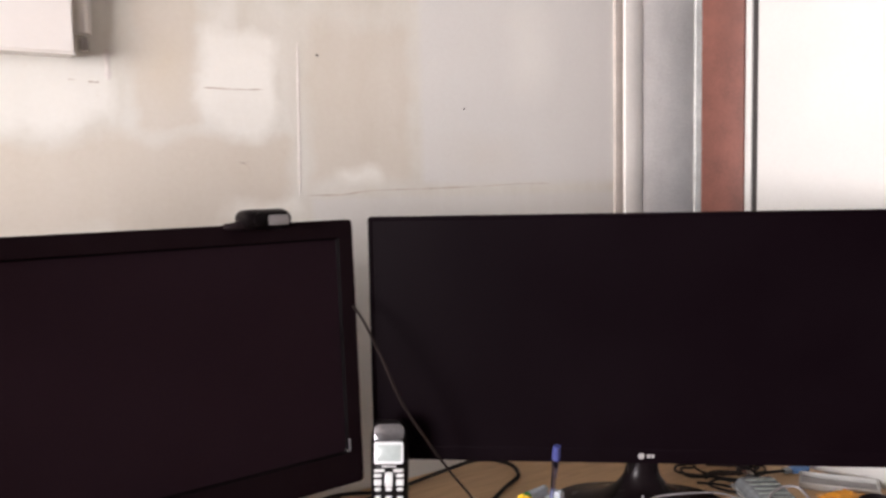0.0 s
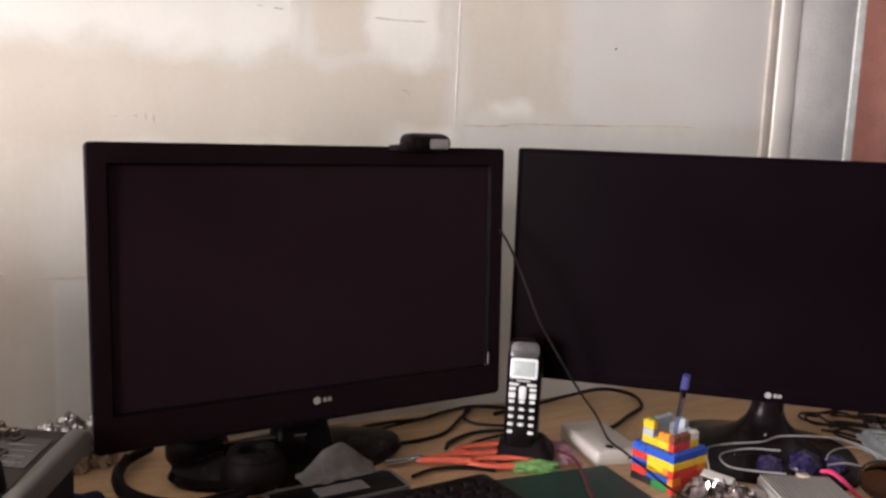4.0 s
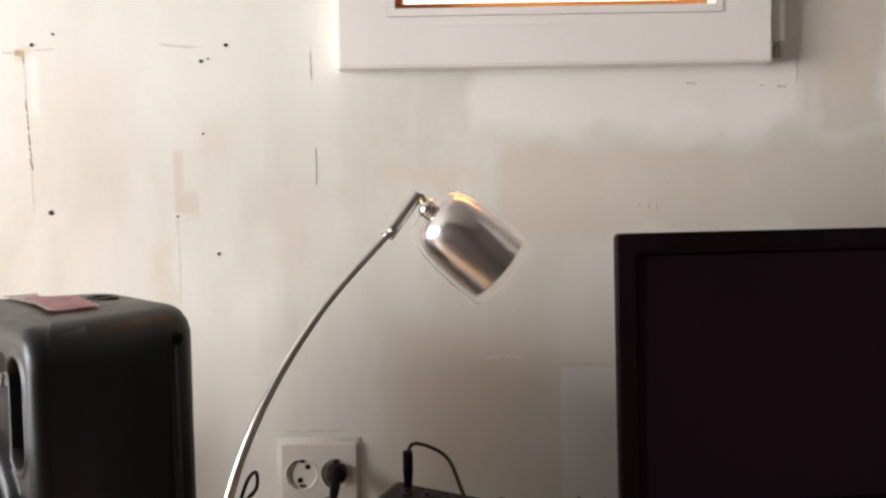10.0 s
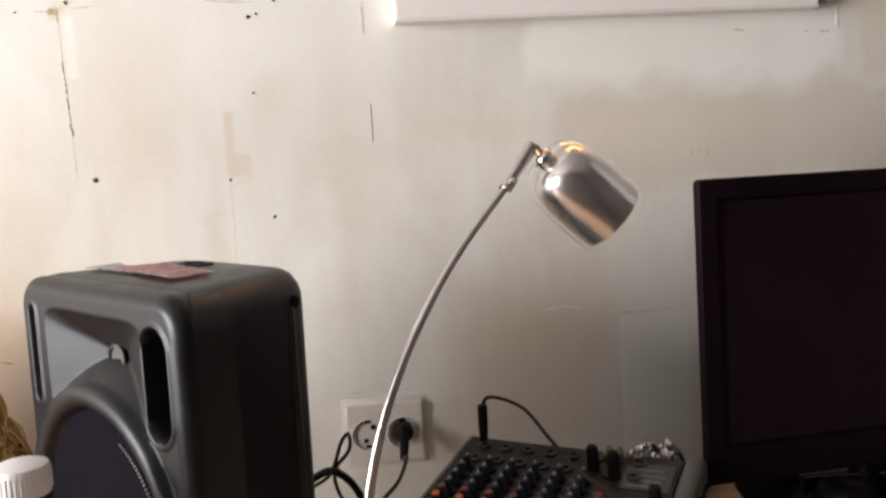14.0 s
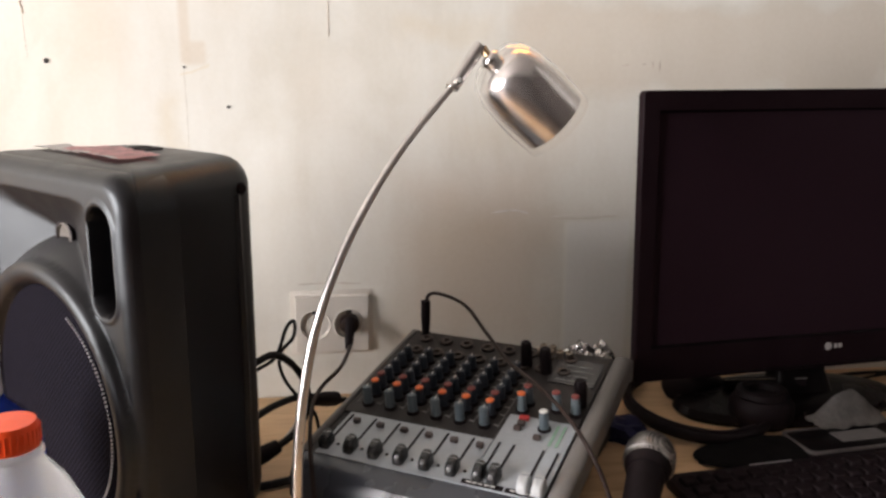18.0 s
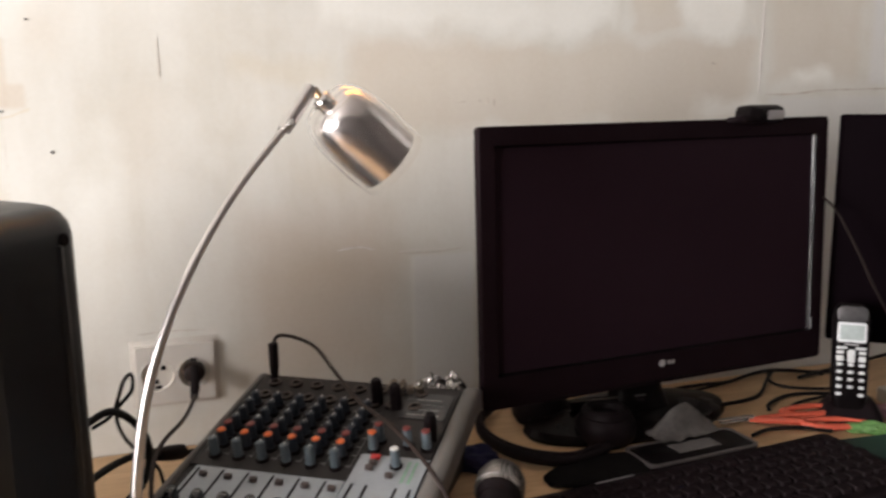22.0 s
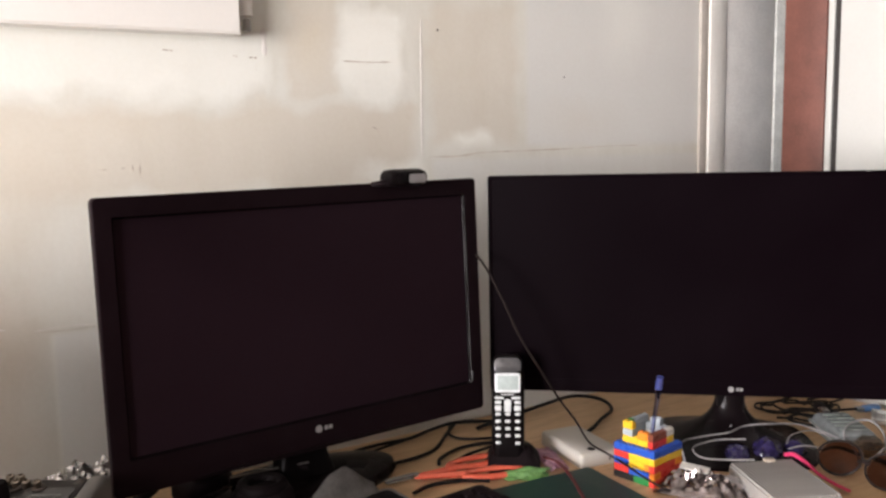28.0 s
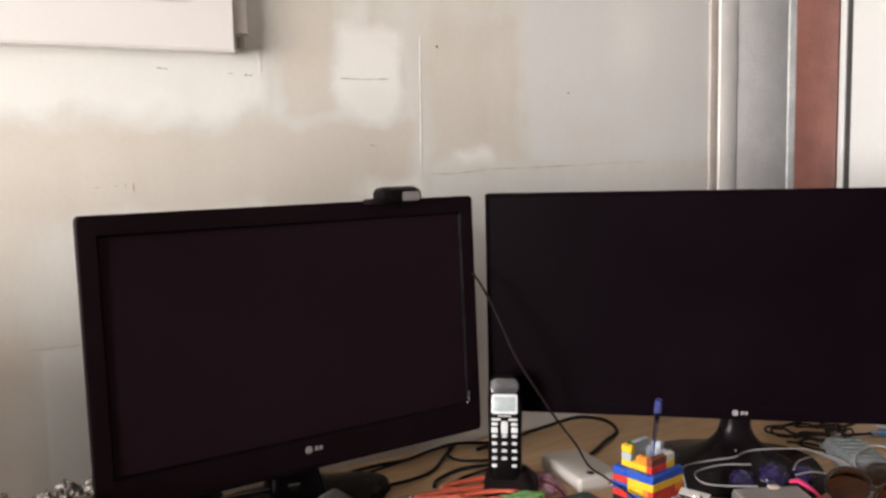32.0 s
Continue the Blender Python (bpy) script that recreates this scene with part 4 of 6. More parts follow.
def loudspeaker():
    t = thing("loudspeaker", "black moulded plastic loudspeaker with a horn and a round grille", "loudspeaker", pose(-0.478, -0.327, DESK, 0, 0, -48.2))
    W, H, D = 0.275, 0.346, 0.152

    def outline(grow, z):
        pts = []
        for x, y, r in ((W / 2 - 0.0005, 0.0085, 0.003), (0.093, D, 0.026), (-0.093, D, 0.026), (-W / 2 + 0.0005, 0.0085, 0.003)):
            pts.append((x, y, r))
        out = []
        for i, (x, y, r) in enumerate(pts):
            a, c = Vector(pts[i - 1][:2]), Vector(pts[(i + 1) % 4][:2])
            p = Vector((x, y))
            e, f = (a - p).normalized(), (c - p).normalized()
            for k in range(6):
                s = k / 5
                q = p + e * r * (1 - s) ** 2 + f * r * s ** 2
                out.append((q.x * (1 - grow), D / 2 + (q.y - D / 2) * (1 - grow), z))
        return out
    cab = rings([outline(g, z) for g, z in ((0.285, 0.0), (0.195, 0.002), (0.096, 0.010), (0.027, 0.023), (0.002, 0.040), (0.0, 0.26), (0.0, H - 0.034), (0.002, H - 0.022), (0.025, H - 0.013), (0.077, H - 0.005), (0.14, H - 0.0008), (0.22, H + 0.001), (0.6, H + 0.002))])
    cab.normal_update()
    bmesh.ops.delete(cab, geom=[f for f in cab.faces if f.normal.y < -0.9 and 0.012 < f.calc_center_median().z < H - 0.02], context="FACES")
    part("cabinet", cab, CAB, t)
    nx, nz = 190, 230
    zc, xc, R, RC = 0.133, 0.0, 0.112, 0.030

    def depth(x, z):
        """How far the moulded front stands back (+) or proud (-)."""
        y = 0.0
        qx, qz = abs(x) - (W / 2 - RC), abs(z - H / 2) - (H / 2 - RC)
        edge = RC - math.hypot(qx, qz) if qx > 0 and qz > 0 else RC - max(qx, qz)
        e = min(1.0, max(0.0, 1 - edge / 0.013))
        y += 0.013 * (1 - math.sqrt(max(0.0, 1 - e * e)))
        r = math.hypot(x - xc, z - zc)
        y -= 0.009 * max(0.0, 1 - ((r - 0.121) / 0.010) ** 2) ** 0.5 if abs(r - 0.121) < 0.010 else 0
        if r < R:
            y += min(0.010, (R - r) * 1.2)
        hx, hz = abs(x) / 0.085, (z - 0.282) / (0.041 if z > 0.282 else 0.060)
        if r > 0.130 and hx < 1 and abs(hz) < 1:
            k = min(1.0, (hx ** 8 + abs(hz) ** 8) ** (1 / 8))
            y += min(0.025 * min(1.0, (1 - k) * 1.2), (r - 0.130) * 1.3)
        for sx, rs in ((-0.1080, 0.0048), (0.1015, 0.0178)):
            c = math.hypot(x - sx, max(0.0, abs(z - 0.2775) - 0.0433 + rs))
            if c < rs:
                y += 0.036 * min(1.0, (rs - c) / 0.004)
            elif c < rs + 0.006:
                y -= 0.0016 * math.sin(math.pi * (c - rs) / 0.006)
        return y
    b = bmesh.new()

    def corner(x, z):
        """Pulls the square grid's corners in to a round."""
        ex, ez = max(0.0, abs(x) - (W / 2 - RC)) / RC, max(0.0, abs(z - H / 2) - (H / 2 - RC)) / RC
        e = math.hypot(ex, ez)
        if e <= 1:
            return x, z
        return math.copysign(W / 2 - RC + RC * ex / e, x), H / 2 + math.copysign(H / 2 - RC + RC * ez / e, z - H / 2)
    grid = []
    for z in np.linspace(0.0, H, nz):
        row = [corner(x, z) for x in np.linspace(-W / 2, W / 2, nx)]
        grid.append([b.verts.new((x, depth(x, q) - 0.004, q)) for x, q in row])
    for i in range(nz - 1):
        for j in range(nx - 1):
            b.faces.new((grid[i][j], grid[i][j + 1], grid[i + 1][j + 1], grid[i + 1][j]))
    rim_v = grid[0] + [row[-1] for row in grid[1:]] + grid[-1][-2::-1] + [row[0] for row in grid[-2:0:-1]]
    back = [b.verts.new((v.co.x * 0.985, v.co.y + 0.035, H / 2 + (v.co.z - H / 2) * 0.985)) for v in rim_v]
    for k in range(len(rim_v)):
        j = (k + 1) % len(rim_v)
        if (rim_v[k].co - rim_v[j].co).length > 1e-6:
            b.faces.new((rim_v[k], rim_v[j], back[j], back[k]))
    part("moulded_front", b, CAB, t, sharp=60)
    gr = part("grille", rings([[(xc + r * math.cos(a), y, zc + r * math.sin(a)) for a in [2 * math.pi * k / 56 for k in range(56)]] for r, y in ((0.111, 0.004), (0.108, -0.002), (0.09, -0.006), (0.06, -0.009), (0.03, -0.0105), (0.008, -0.011))], (False, True)), grille_metal(), t, "perforated dark metal grille")
    b = bmesh.new()
    for k in range(62):
        a = radians(-62 + 128 * k / 61)
        bmesh.ops.create_icosphere(b, subdivisions=1, radius=0.0011, matrix=Matrix.Translation((xc + 0.0965 * math.cos(a), -0.0056, zc + 0.0965 * math.sin(a))))
    tagged(part("bead_arc", b, plain("bright_grille_beads", (0.62, 0.62, 0.64), 0.3, 0.8), gr, "arc of small bright beads on the grille"), kind="stuff")
    part("horn_throat", lathe([(0.0125, 0), (0.0125, 0.004), (0.0108, 0.005), (0.0100, 0.003), (0.0, 0.002)], 22, (False, False), m=pose(0.0, 0.0212, 0.281, 90)), plain("tan_throat", (0.075, 0.062, 0.050), 0.6), t, "pale tan horn throat")
    part("throat_ring", lathe([(0.0150, 0), (0.0150, 0.004), (0.0126, 0.004), (0.0126, 0)], 26, (False, False), m=pose(0.0, 0.0212, 0.281, 90)), BLACK, t)
    part("top_socket", rings([[(x - 0.018, y + 0.110, z) for x, y in rounded(a, c, c * 0.49)] for a, c, z in ((0.040, 0.024, H), (0.038, 0.022, H + 0.0035), (0.028, 0.014, H + 0.0035), (0.026, 0.012, H + 0.001))]), BLACK, t, "small black pole socket cover")
    for s in (-1, 1):
        part("rear_ridge", tube([(s * 0.098, D - 0.030, 0.02), (s * 0.099, D - 0.029, 0.17), (s * 0.098, D - 0.030, H - 0.03)], 0.006), CAB, t)
        part("corner_bolt", lathe([(0.006, 0), (0.006, 0.004), (0.004, 0.006)], 10, m=pose(s * 0.097, D - 0.024, H - 0.026, 0, s * 90, 0)), BLACK, t)
    return t


loudspeaker()


def sticker():
    """A torn paper label lying on the loudspeaker."""
    t = thing("paper_wrapper", "crumpled pink and white paper wrapper on the loudspeaker", "wrapper", pose(-0.478, -0.327, DESK + 0.3482, 0, 0, -48.2))
    r = random.Random(3)
    pink, white = plain("pink_paper", (0.84, 0.42, 0.43), 0.40, vary=0.5, scale=60), plain("white_paper", (0.80, 0.77, 0.75), 0.5, vary=0.1, scale=70)
    for name, mat, quad, h in (("red_sheet", pink, ((-0.055, 0.049), (0.066, 0.036), (0.062, 0.078), (-0.055, 0.092)), 0.0016), ("white_sheet", white, ((-0.104, 0.042), (-0.012, 0.043), (-0.050, 0.064), (-0.098, 0.076)), 0.0010),
                               ("white_margin", white, ((-0.020, 0.043), (0.066, 0.033), (0.066, 0.037), (-0.018, 0.048)), 0.0026)):
        b = bmesh.new()
        (ax, ay), (bx2, by2), (cx, cy), (dx, dy) = quad
        g = []
        for j in range(9):
            v = j / 8
            row = []
            for i in range(21):
                u = i / 20
                x, y = [(1 - v) * ((1 - u) * p + u * q) + v * ((1 - u) * d + u * e) for p, q, d, e in ((ax, bx2, dx, cx), (ay, by2, dy, cy))]
                row.append(b.verts.new((x + r.uniform(-1, 1) * 0.0012, y + r.uniform(-1, 1) * 0.0010, h + 0.0022 * abs(noise.noise(Vector((x * 60, y * 60, h * 900)))) + r.uniform(0, 0.0006))))
            g.append(row)
        for j in range(8):
            for i in range(20):
                b.faces.new((g[j][i], g[j][i + 1], g[j + 1][i + 1], g[j + 1][i]))
        bmesh.ops.solidify(b, geom=list(b.faces), thickness=0.0004)
        part(name, b, mat, t)
    return t


sticker()


# ---- the arc lamp ----
def arc_lamp():
    base = Vector((-0.2735, -0.406, 0))
    t = thing("desk_lamp", "silver arc desk lamp, metal shade inside clear glass", "lamp", pose(base.x, base.y, DESK))
    d = Vector((math.cos(radians(210)), math.sin(radians(210)), 0))
    p0 = Vector((-0.128, -0.322, 0))
    pts = []
    for s, z in ((0.168, 0.765), (0.168, 0.80), (0.1655, 0.85), (0.159, 0.90), (0.1475, 0.95), (0.127, 1.0), (0.097, 1.05), (0.0565, 1.10), (0.0, 1.153)):
        q = p0 + d * s
        pts.append((q.x - base.x, q.y - base.y, z - DESK))
    part("stem", tube(pts, [0.0046, 0.0046, 0.0045, 0.0043, 0.0040, 0.0037, 0.0034, 0.0032, 0.0030], 14, 8), ALU, t)
    part("base_disc", lathe([(0.068, 0), (0.072, 0.003), (0.070, 0.010), (0.02, 0.016), (0.012, 0.024), (0.0065, 0.030)], 40), ALU, t)
    a, c = Vector((-0.132, -0.324, 1.148)) - base - Vector((0, 0, DESK)), Vector((-0.105, -0.3125, 1.184)) - base - Vector((0, 0, DESK))
    part("clamp_sleeve", tube([a, (a + c) / 2, c], 0.0060, 12), ALU, t)
    part("clamp_screw", lathe([(0.0028, -0.009), (0.0028, 0.009)], 10, m=Matrix.Translation(a + Vector((0.002, 0, 0.004))) @ pose(0, 0, 0, 70, 0, 30)), CHROME, t)
    ax = Vector((0.742, 0.10, -0.662)).normalized()
    start = Vector((-0.0955, -0.320, 1.1705)) - base - Vector((0, 0, DESK))
    part("pivot", tube([c + Vector((0.002, -0.001, -0.002)), (c + start) / 2, start], 0.0036, 10), plain("brass_pivot", (0.35, 0.25, 0.15), 0.35, 0.9), t, "small brass pivot")
    M = Matrix.Translation(start) @ ax.to_track_quat("Z", "Y").to_matrix().to_4x4()
    cup = [(0.0, 0.0042), (0.011, 0.0044), (0.0190, 0.0060), (0.0248, 0.0098), (0.0286, 0.0165), (0.0309, 0.026), (0.0322, 0.040), (0.0324, 0.056), (0.0316, 0.0785), (0.0306, 0.0790), (0.0310, 0.056), (0.0285, 0.026), (0.0180, 0.0085), (0.0, 0.0065)]
    shade = part("metal_shade", lathe(cup, 48, (False, False)), plain("satin_aluminium", (0.70, 0.67, 0.66), 0.23, 1.0, vary=0.05, scale=80, wear=0.04), t, "satin silver metal shade", M)
    gl = [(0.0095, -0.003), (0.0200, -0.001), (0.0282, 0.007), (0.0335, 0.020), (0.0360, 0.038), (0.0368, 0.058), (0.0358, 0.0845), (0.0354, 0.0855), (0.0346, 0.0845), (0.0356, 0.058), (0.0348, 0.038), (0.0323, 0.020), (0.0274, 0.0085), (0.0195, 0.0005), (0.0095, -0.0015)]
    g = part("glass_cup", lathe(gl, 48, (False, False)), SHELL, t, "clear glass outer cup", M)
    g.visible_shadow = False
    nut = part("collar_nut", lathe([(0.0050, -0.007), (0.0072, -0.0062), (0.0086, -0.004), (0.0088, 0.003), (0.0080, 0.0062)], 18), CHROME, t, "polished round collar", M)
    part("nut_recess", lathe([(0.0048, -0.0072), (0.0034, -0.0074), (0.0, -0.0074)], 14, (False, False), m=M), plain("dull_recess", (0.16, 0.14, 0.13), 0.5, 0.6), nut)
    part("bulb_globe", lathe([(0.006, 0.004), (0.006, 0.018), (0.014, 0.030), (0.018, 0.046), (0.013, 0.058), (0.0, 0.062)], 20, (True, False)), plain("frosted_bulb", (0.8, 0.78, 0.74), 0.4), t, "unlit frosted bulb", M)
    return t


arc_lamp()


# ---- wall socket ----
def wall_socket():
    t = thing("wall_socket", "white double wall socket with one black plug in it", "socket", pose(-0.238, 0, 0.836))
    S = plain("ivory_plastic", (0.66, 0.63, 0.575), 0.4, vary=0.05)
    part("surround", box(0.106, 0.0007, 0.086, (0.0, -0.00035, 0.004), 0.0003), plain("fresh_filler", (0.645, 0.61, 0.55), 0.9, vary=0.1, scale=40, relief=0.0008), t, "square of pale filler")
    b = bmesh.new()
    xs, zs = np.linspace(-0.0470, 0.0470, 124), np.linspace(-0.0375, 0.0375, 94)
    g = []
    for j, z in enumerate(zs):
        row = []
        for i, x in enumerate(xs):
            edge = i in (0, 123) or j in (0, 93)
            r0 = math.hypot(abs(x) - 0.0218, z + 0.001)
            sunk = 0.0054 * min(1.0, max(0.0, (0.0188 - r0) / 0.0012)) - 0.0008 * max(0.0, 1 - abs(r0 - 0.0197) / 0.001)
            row.append(b.verts.new((x, -0.0012 if edge else -0.0068 + sunk, z + 0.003)))
        g.append(row)
    for j in range(93):
        for i in range(123):
            b.faces.new((g[j][i], g[j][i + 1], g[j + 1][i + 1], g[j + 1][i]))
    face = part("face_plate", b, S, t)
    for x in (-0.0215, 0.0215):
        well = part("socket_well", lathe([(0.0180, 0.0004), (0.0178, 0.0010), (0.0150, 0.0012), (0.0, 0.0012)], 32, (False, False), m=pose(x, -0.0012, 0.002, 90)), S, face)
        for px, pz, sx, sz in ((-0.0095, 0, 0.0060, 0.0060), (0.0095, 0, 0.0060, 0.0060), (0, 0.0160, 0.008, 0.0045), (0, -0.0160, 0.008, 0.0045)):
            part("contact_hole", box(sx, 0.0006, sz, (x + px * 0.5 + (0.002 if px else 0), -0.0026, 0.002 + (pz if pz else (0.0085 if px > 0 else -0.0085))), 0.0002), BLACK, well)
    return t


def socket_plug():
    t = thing("power_plug", "round black mains plug pushed into the wall socket", "plug", pose(-0.2162, -0.0072, 0.839))
    part("plug_body", lathe([(0.0128, -0.004), (0.0128, 0.005), (0.0116, 0.009), (0.007, 0.0115)], 24, m=pose(0, 0, 0, 90)), plain("brown_black_plug", (0.018, 0.011, 0.009), 0.4, spec=0.2), t)
    part("plug_grip", tube([(0, -0.008, 0.010), (0, -0.016, -0.004), (-0.001, -0.022, -0.016), (-0.003, -0.027, -0.026)], [0.005, 0.0065, 0.006, 0.0042]), BLACK, t)
    return t


wall_socket()
socket_plug()


# ---- cables ----
CABLE = plain("black_cable", (0.006, 0.005, 0.005), 0.5, spec=0.2, vary=0.25, scale=80)
CABLEB = plain("brown_black_cable", (0.026, 0.016, 0.013), 0.5, spec=0.15, vary=0.3, scale=60)
CABLEW = plain("grey_white_cable", (0.33, 0.315, 0.32), 0.5, vary=0.12, scale=60)


def cable(label, pts, r, mat=CABLE, ends=(), steps=7):
    """A lead through world points; ends: (point, towards, length, radius) of its plugs."""
    base = Vector((pts[0][0], pts[0][1], min(p[2] for p in pts)))
    t = thing("cable", label, "cable", Matrix.Translation(base))
    part("lead", tube([Vector(p) - base for p in pts], r, 8, steps), mat, t)
    for p, q, ln, rr in ends:
        p, q = Vector(p), Vector(q)
        d = (q - p).normalized() * ln
        part("plug", tube([p - base, p + d * 0.5 - base, p + d - base], [rr * 0.8, rr, rr], 10, 4), BLACK, t)
    return t


Z = DESK
cable("dark brown mains lead hanging out from the wall socket", [(-0.2192, -0.0342, 0.813), (-0.2190, -0.055, 0.822), (-0.2185, -0.11, 0.842), (-0.231, -0.185, 0.846), (-0.250, -0.22, 0.840), (-0.260, -0.25, 0.834), (-0.2635, -0.29, 0.824), (-0.2625, -0.325, 0.800), (-0.258, -0.355, 0.765), (-0.250, -0.38, Z + 0.004), (-0.235, -0.43, Z + 0.004)], 0.0022, CABLEB)
cable("black signal lead looping out of the mixing desk", [(-0.124, -0.078, 0.848), (-0.125, -0.074, 0.880), (-0.115, -0.076, 0.895), (-0.081, -0.095, 0.885), (-0.066, -0.162, 0.870), (-0.058, -0.244, 0.865), (-0.041, -0.299, 0.860), (-0.025, -0.355, 0.848), (-0.012, -0.390, 0.825), (0.0, -0.405, 0.790), (0.004, -0.42, Z + 0.004), (0.02, -0.46, Z + 0.004)], 0.0022, CABLEB,
      ends=[((-0.125, -0.078, 0.842), (-0.125, -0.076, 0.90), 0.044, 0.0058)])
cable("thick black lead looping behind the loudspeaker", [(-0.325, -0.215, 0.862), (-0.300, -0.200, 0.868), (-0.278, -0.185, 0.845), (-0.268, -0.175, 0.810), (-0.278, -0.190, 0.780), (-0.305, -0.215, 0.768), (-0.330, -0.235, 0.764)], 0.0040,
      ends=[((-0.300, -0.212, 0.770), (-0.34, -0.24, 0.760), 0.035, 0.0095)])
cable("thin black lead in an open loop beside the loudspeaker", [(-0.320, -0.195, 0.850), (-0.300, -0.190, 0.862), (-0.288, -0.185, 0.892), (-0.280, -0.180, 0.898), (-0.281, -0.178, 0.880), (-0.296, -0.182, 0.862), (-0.294, -0.175, 0.835), (-0.280, -0.160, 0.805), (-0.262, -0.145, 0.778), (-0.255, -0.130, Z + 0.003), (-0.24, -0.10, Z + 0.003)], 0.0020)
cable("black lead with a moulded plug lying by the mixing desk", [(-0.335, -0.225, 0.800), (-0.305, -0.190, 0.806), (-0.275, -0.150, 0.800), (-0.255, -0.115, 0.782), (-0.240, -0.085, 0.766), (-0.225, -0.070, 0.760)], 0.0040,
      ends=[((-0.262, -0.125, 0.785), (-0.215, -0.060, 0.758), 0.045, 0.009)])
cable("black lead running along the desk top", [(-0.345, -0.26, Z + 0.006), (-0.315, -0.255, Z + 0.005), (-0.285, -0.245, Z + 0.005), (-0.268, -0.240, Z + 0.005)], 0.0045)
cable("pale grey lead on the desk top", [(-0.33, -0.20, Z + 0.003), (-0.30, -0.15, Z + 0.003), (-0.285, -0.10, Z + 0.003), (-0.275, -0.05, Z + 0.003)], 0.0022, CABLEW)
for k, pts in enumerate([
    [(0.42, -0.060, Z + 0.004), (0.459, -0.039, Z + 0.004), (0.505, -0.034, Z + 0.004), (0.552, -0.036, Z + 0.004), (0.60, -0.022, Z + 0.005), (0.647, -0.016, Z + 0.005), (0.70, -0.040, Z + 0.004), (0.74, -0.050, Z + 0.004)],
    [(0.43, -0.085, Z + 0.004), (0.48, -0.055, Z + 0.004), (0.54, -0.048, Z + 0.008), (0.60, -0.036, Z + 0.012), (0.66, -0.034, Z + 0.010), (0.71, -0.055, Z + 0.004)],
    [(0.640, -0.024, Z + 0.006), (0.605, -0.055, Z + 0.004), (0.561, -0.096, Z + 0.003), (0.522, -0.109, Z + 0.003), (0.4855, -0.111, Z + 0.003)],
    [(0.628, -0.030, Z + 0.008), (0.612, -0.055, Z + 0.004), (0.618, -0.079, Z + 0.003), (0.645, -0.097, Z + 0.003), (0.680, -0.110, Z + 0.003)],
    [(0.535, -0.150, Z + 0.003), (0.548, -0.134, Z + 0.004), (0.589, -0.115, Z + 0.004), (0.625, -0.116, Z + 0.004), (0.660, -0.126, Z + 0.003)],
    [(0.560, -0.165, Z + 0.003), (0.572, -0.150, Z + 0.004), (0.600, -0.140, Z + 0.004), (0.645, -0.134, Z + 0.004)],
    [(0.455, -0.219, Z + 0.004), (0.480, -0.212, Z + 0.005), (0.505, -0.216, Z + 0.006), (0.535, -0.224, Z + 0.005), (0.560, -0.240, Z + 0.004)],
]):
    cable("black lead tangled on the desk behind the monitors", pts, 0.0021 if k % 2 else 0.0027)
cable("thick black lead curling round behind the ultrawide monitor", [(0.66, -0.060, Z + 0.006), (0.73, -0.045, Z + 0.006), (0.81, -0.035, Z + 0.010), (0.88, -0.030, Z + 0.012), (0.915, -0.060, Z + 0.008), (0.90, -0.105, Z + 0.005), (0.85, -0.135, Z + 0.005), (0.80, -0.165, Z + 0.005), (0.765, -0.172, Z + 0.006), (0.735, -0.160, Z + 0.005)], 0.0030)
cable("thin dark webcam lead hanging across the screens", [(0.604, -0.140, 1.040), (0.604, -0.172, 1.02), (0.612, -0.203, 0.975), (0.622, -0.225, 0.930), (0.652, -0.232, 0.880), (0.688, -0.228, 0.832), (0.722, -0.224, 0.792), (0.728, -0.245, 0.7660), (0.720, -0.290, 0.7655), (0.710, -0.338, 0.7665), (0.708, -0.372, 0.762), (0.720, -0.397, 0.752), (0.74, -0.41, Z + 0.003)], 0.0016, plain("dull_black_lead", (0.020, 0.014, 0.013), 0.8, spec=0.06, vary=0.3, scale=60))
cable("dark red thin lead over the cutting mat", [(0.662, -0.225, Z + 0.010), (0.666, -0.255, Z + 0.009), (0.650, -0.300, Z + 0.008), (0.632, -0.335, Z + 0.008), (0.60, -0.40, Z + 0.008)], 0.0022, plain("dark_red_lead", (0.10, 0.018, 0.02), 0.5))
cable("grey-white lead looped in front of the ultrawide monitor", [(0.770, -0.392, Z + 0.004), (0.783, -0.372, Z + 0.026), (0.795, -0.355, Z + 0.038), (0.811, -0.347, Z + 0.040), (0.850, -0.351, Z + 0.040), (0.886, -0.359, Z + 0.040), (0.923, -0.353, Z + 0.040), (0.962, -0.367, Z + 0.040), (1.008, -0.378, Z + 0.034), (1.033, -0.387, Z + 0.025), (1.042, -0.413, Z + 0.020), (1.026, -0.451, Z + 0.016), (1.000, -0.485, Z + 0.004)], 0.0011, CABLEW)
cable("grey-white lead curled beside the ribbed box", [(0.905, -0.372, Z + 0.030), (0.872, -0.352, Z + 0.030), (0.836, -0.346, Z + 0.028), (0.820, -0.353, Z + 0.026), (0.809, -0.378, Z + 0.026), (0.820, -0.402, Z + 0.028), (0.850, -0.430, Z + 0.030)], 0.0011, CABLEW)
cable("grey-white lead arching over the trinkets", [(0.950, -0.405, Z + 0.024), (0.975, -0.392, Z + 0.026), (1.010, -0.385, Z + 0.024), (1.038, -0.386, Z + 0.020), (1.060, -0.405, Z + 0.010)], 0.0011, CABLEW)
cable("short grey-white lead end", [(0.945, -0.412, Z + 0.020), (0.968, -0.420, Z + 0.022), (0.992, -0.428, Z + 0.016), (1.010, -0.432, Z + 0.004)], 0.0011, CABLEW)
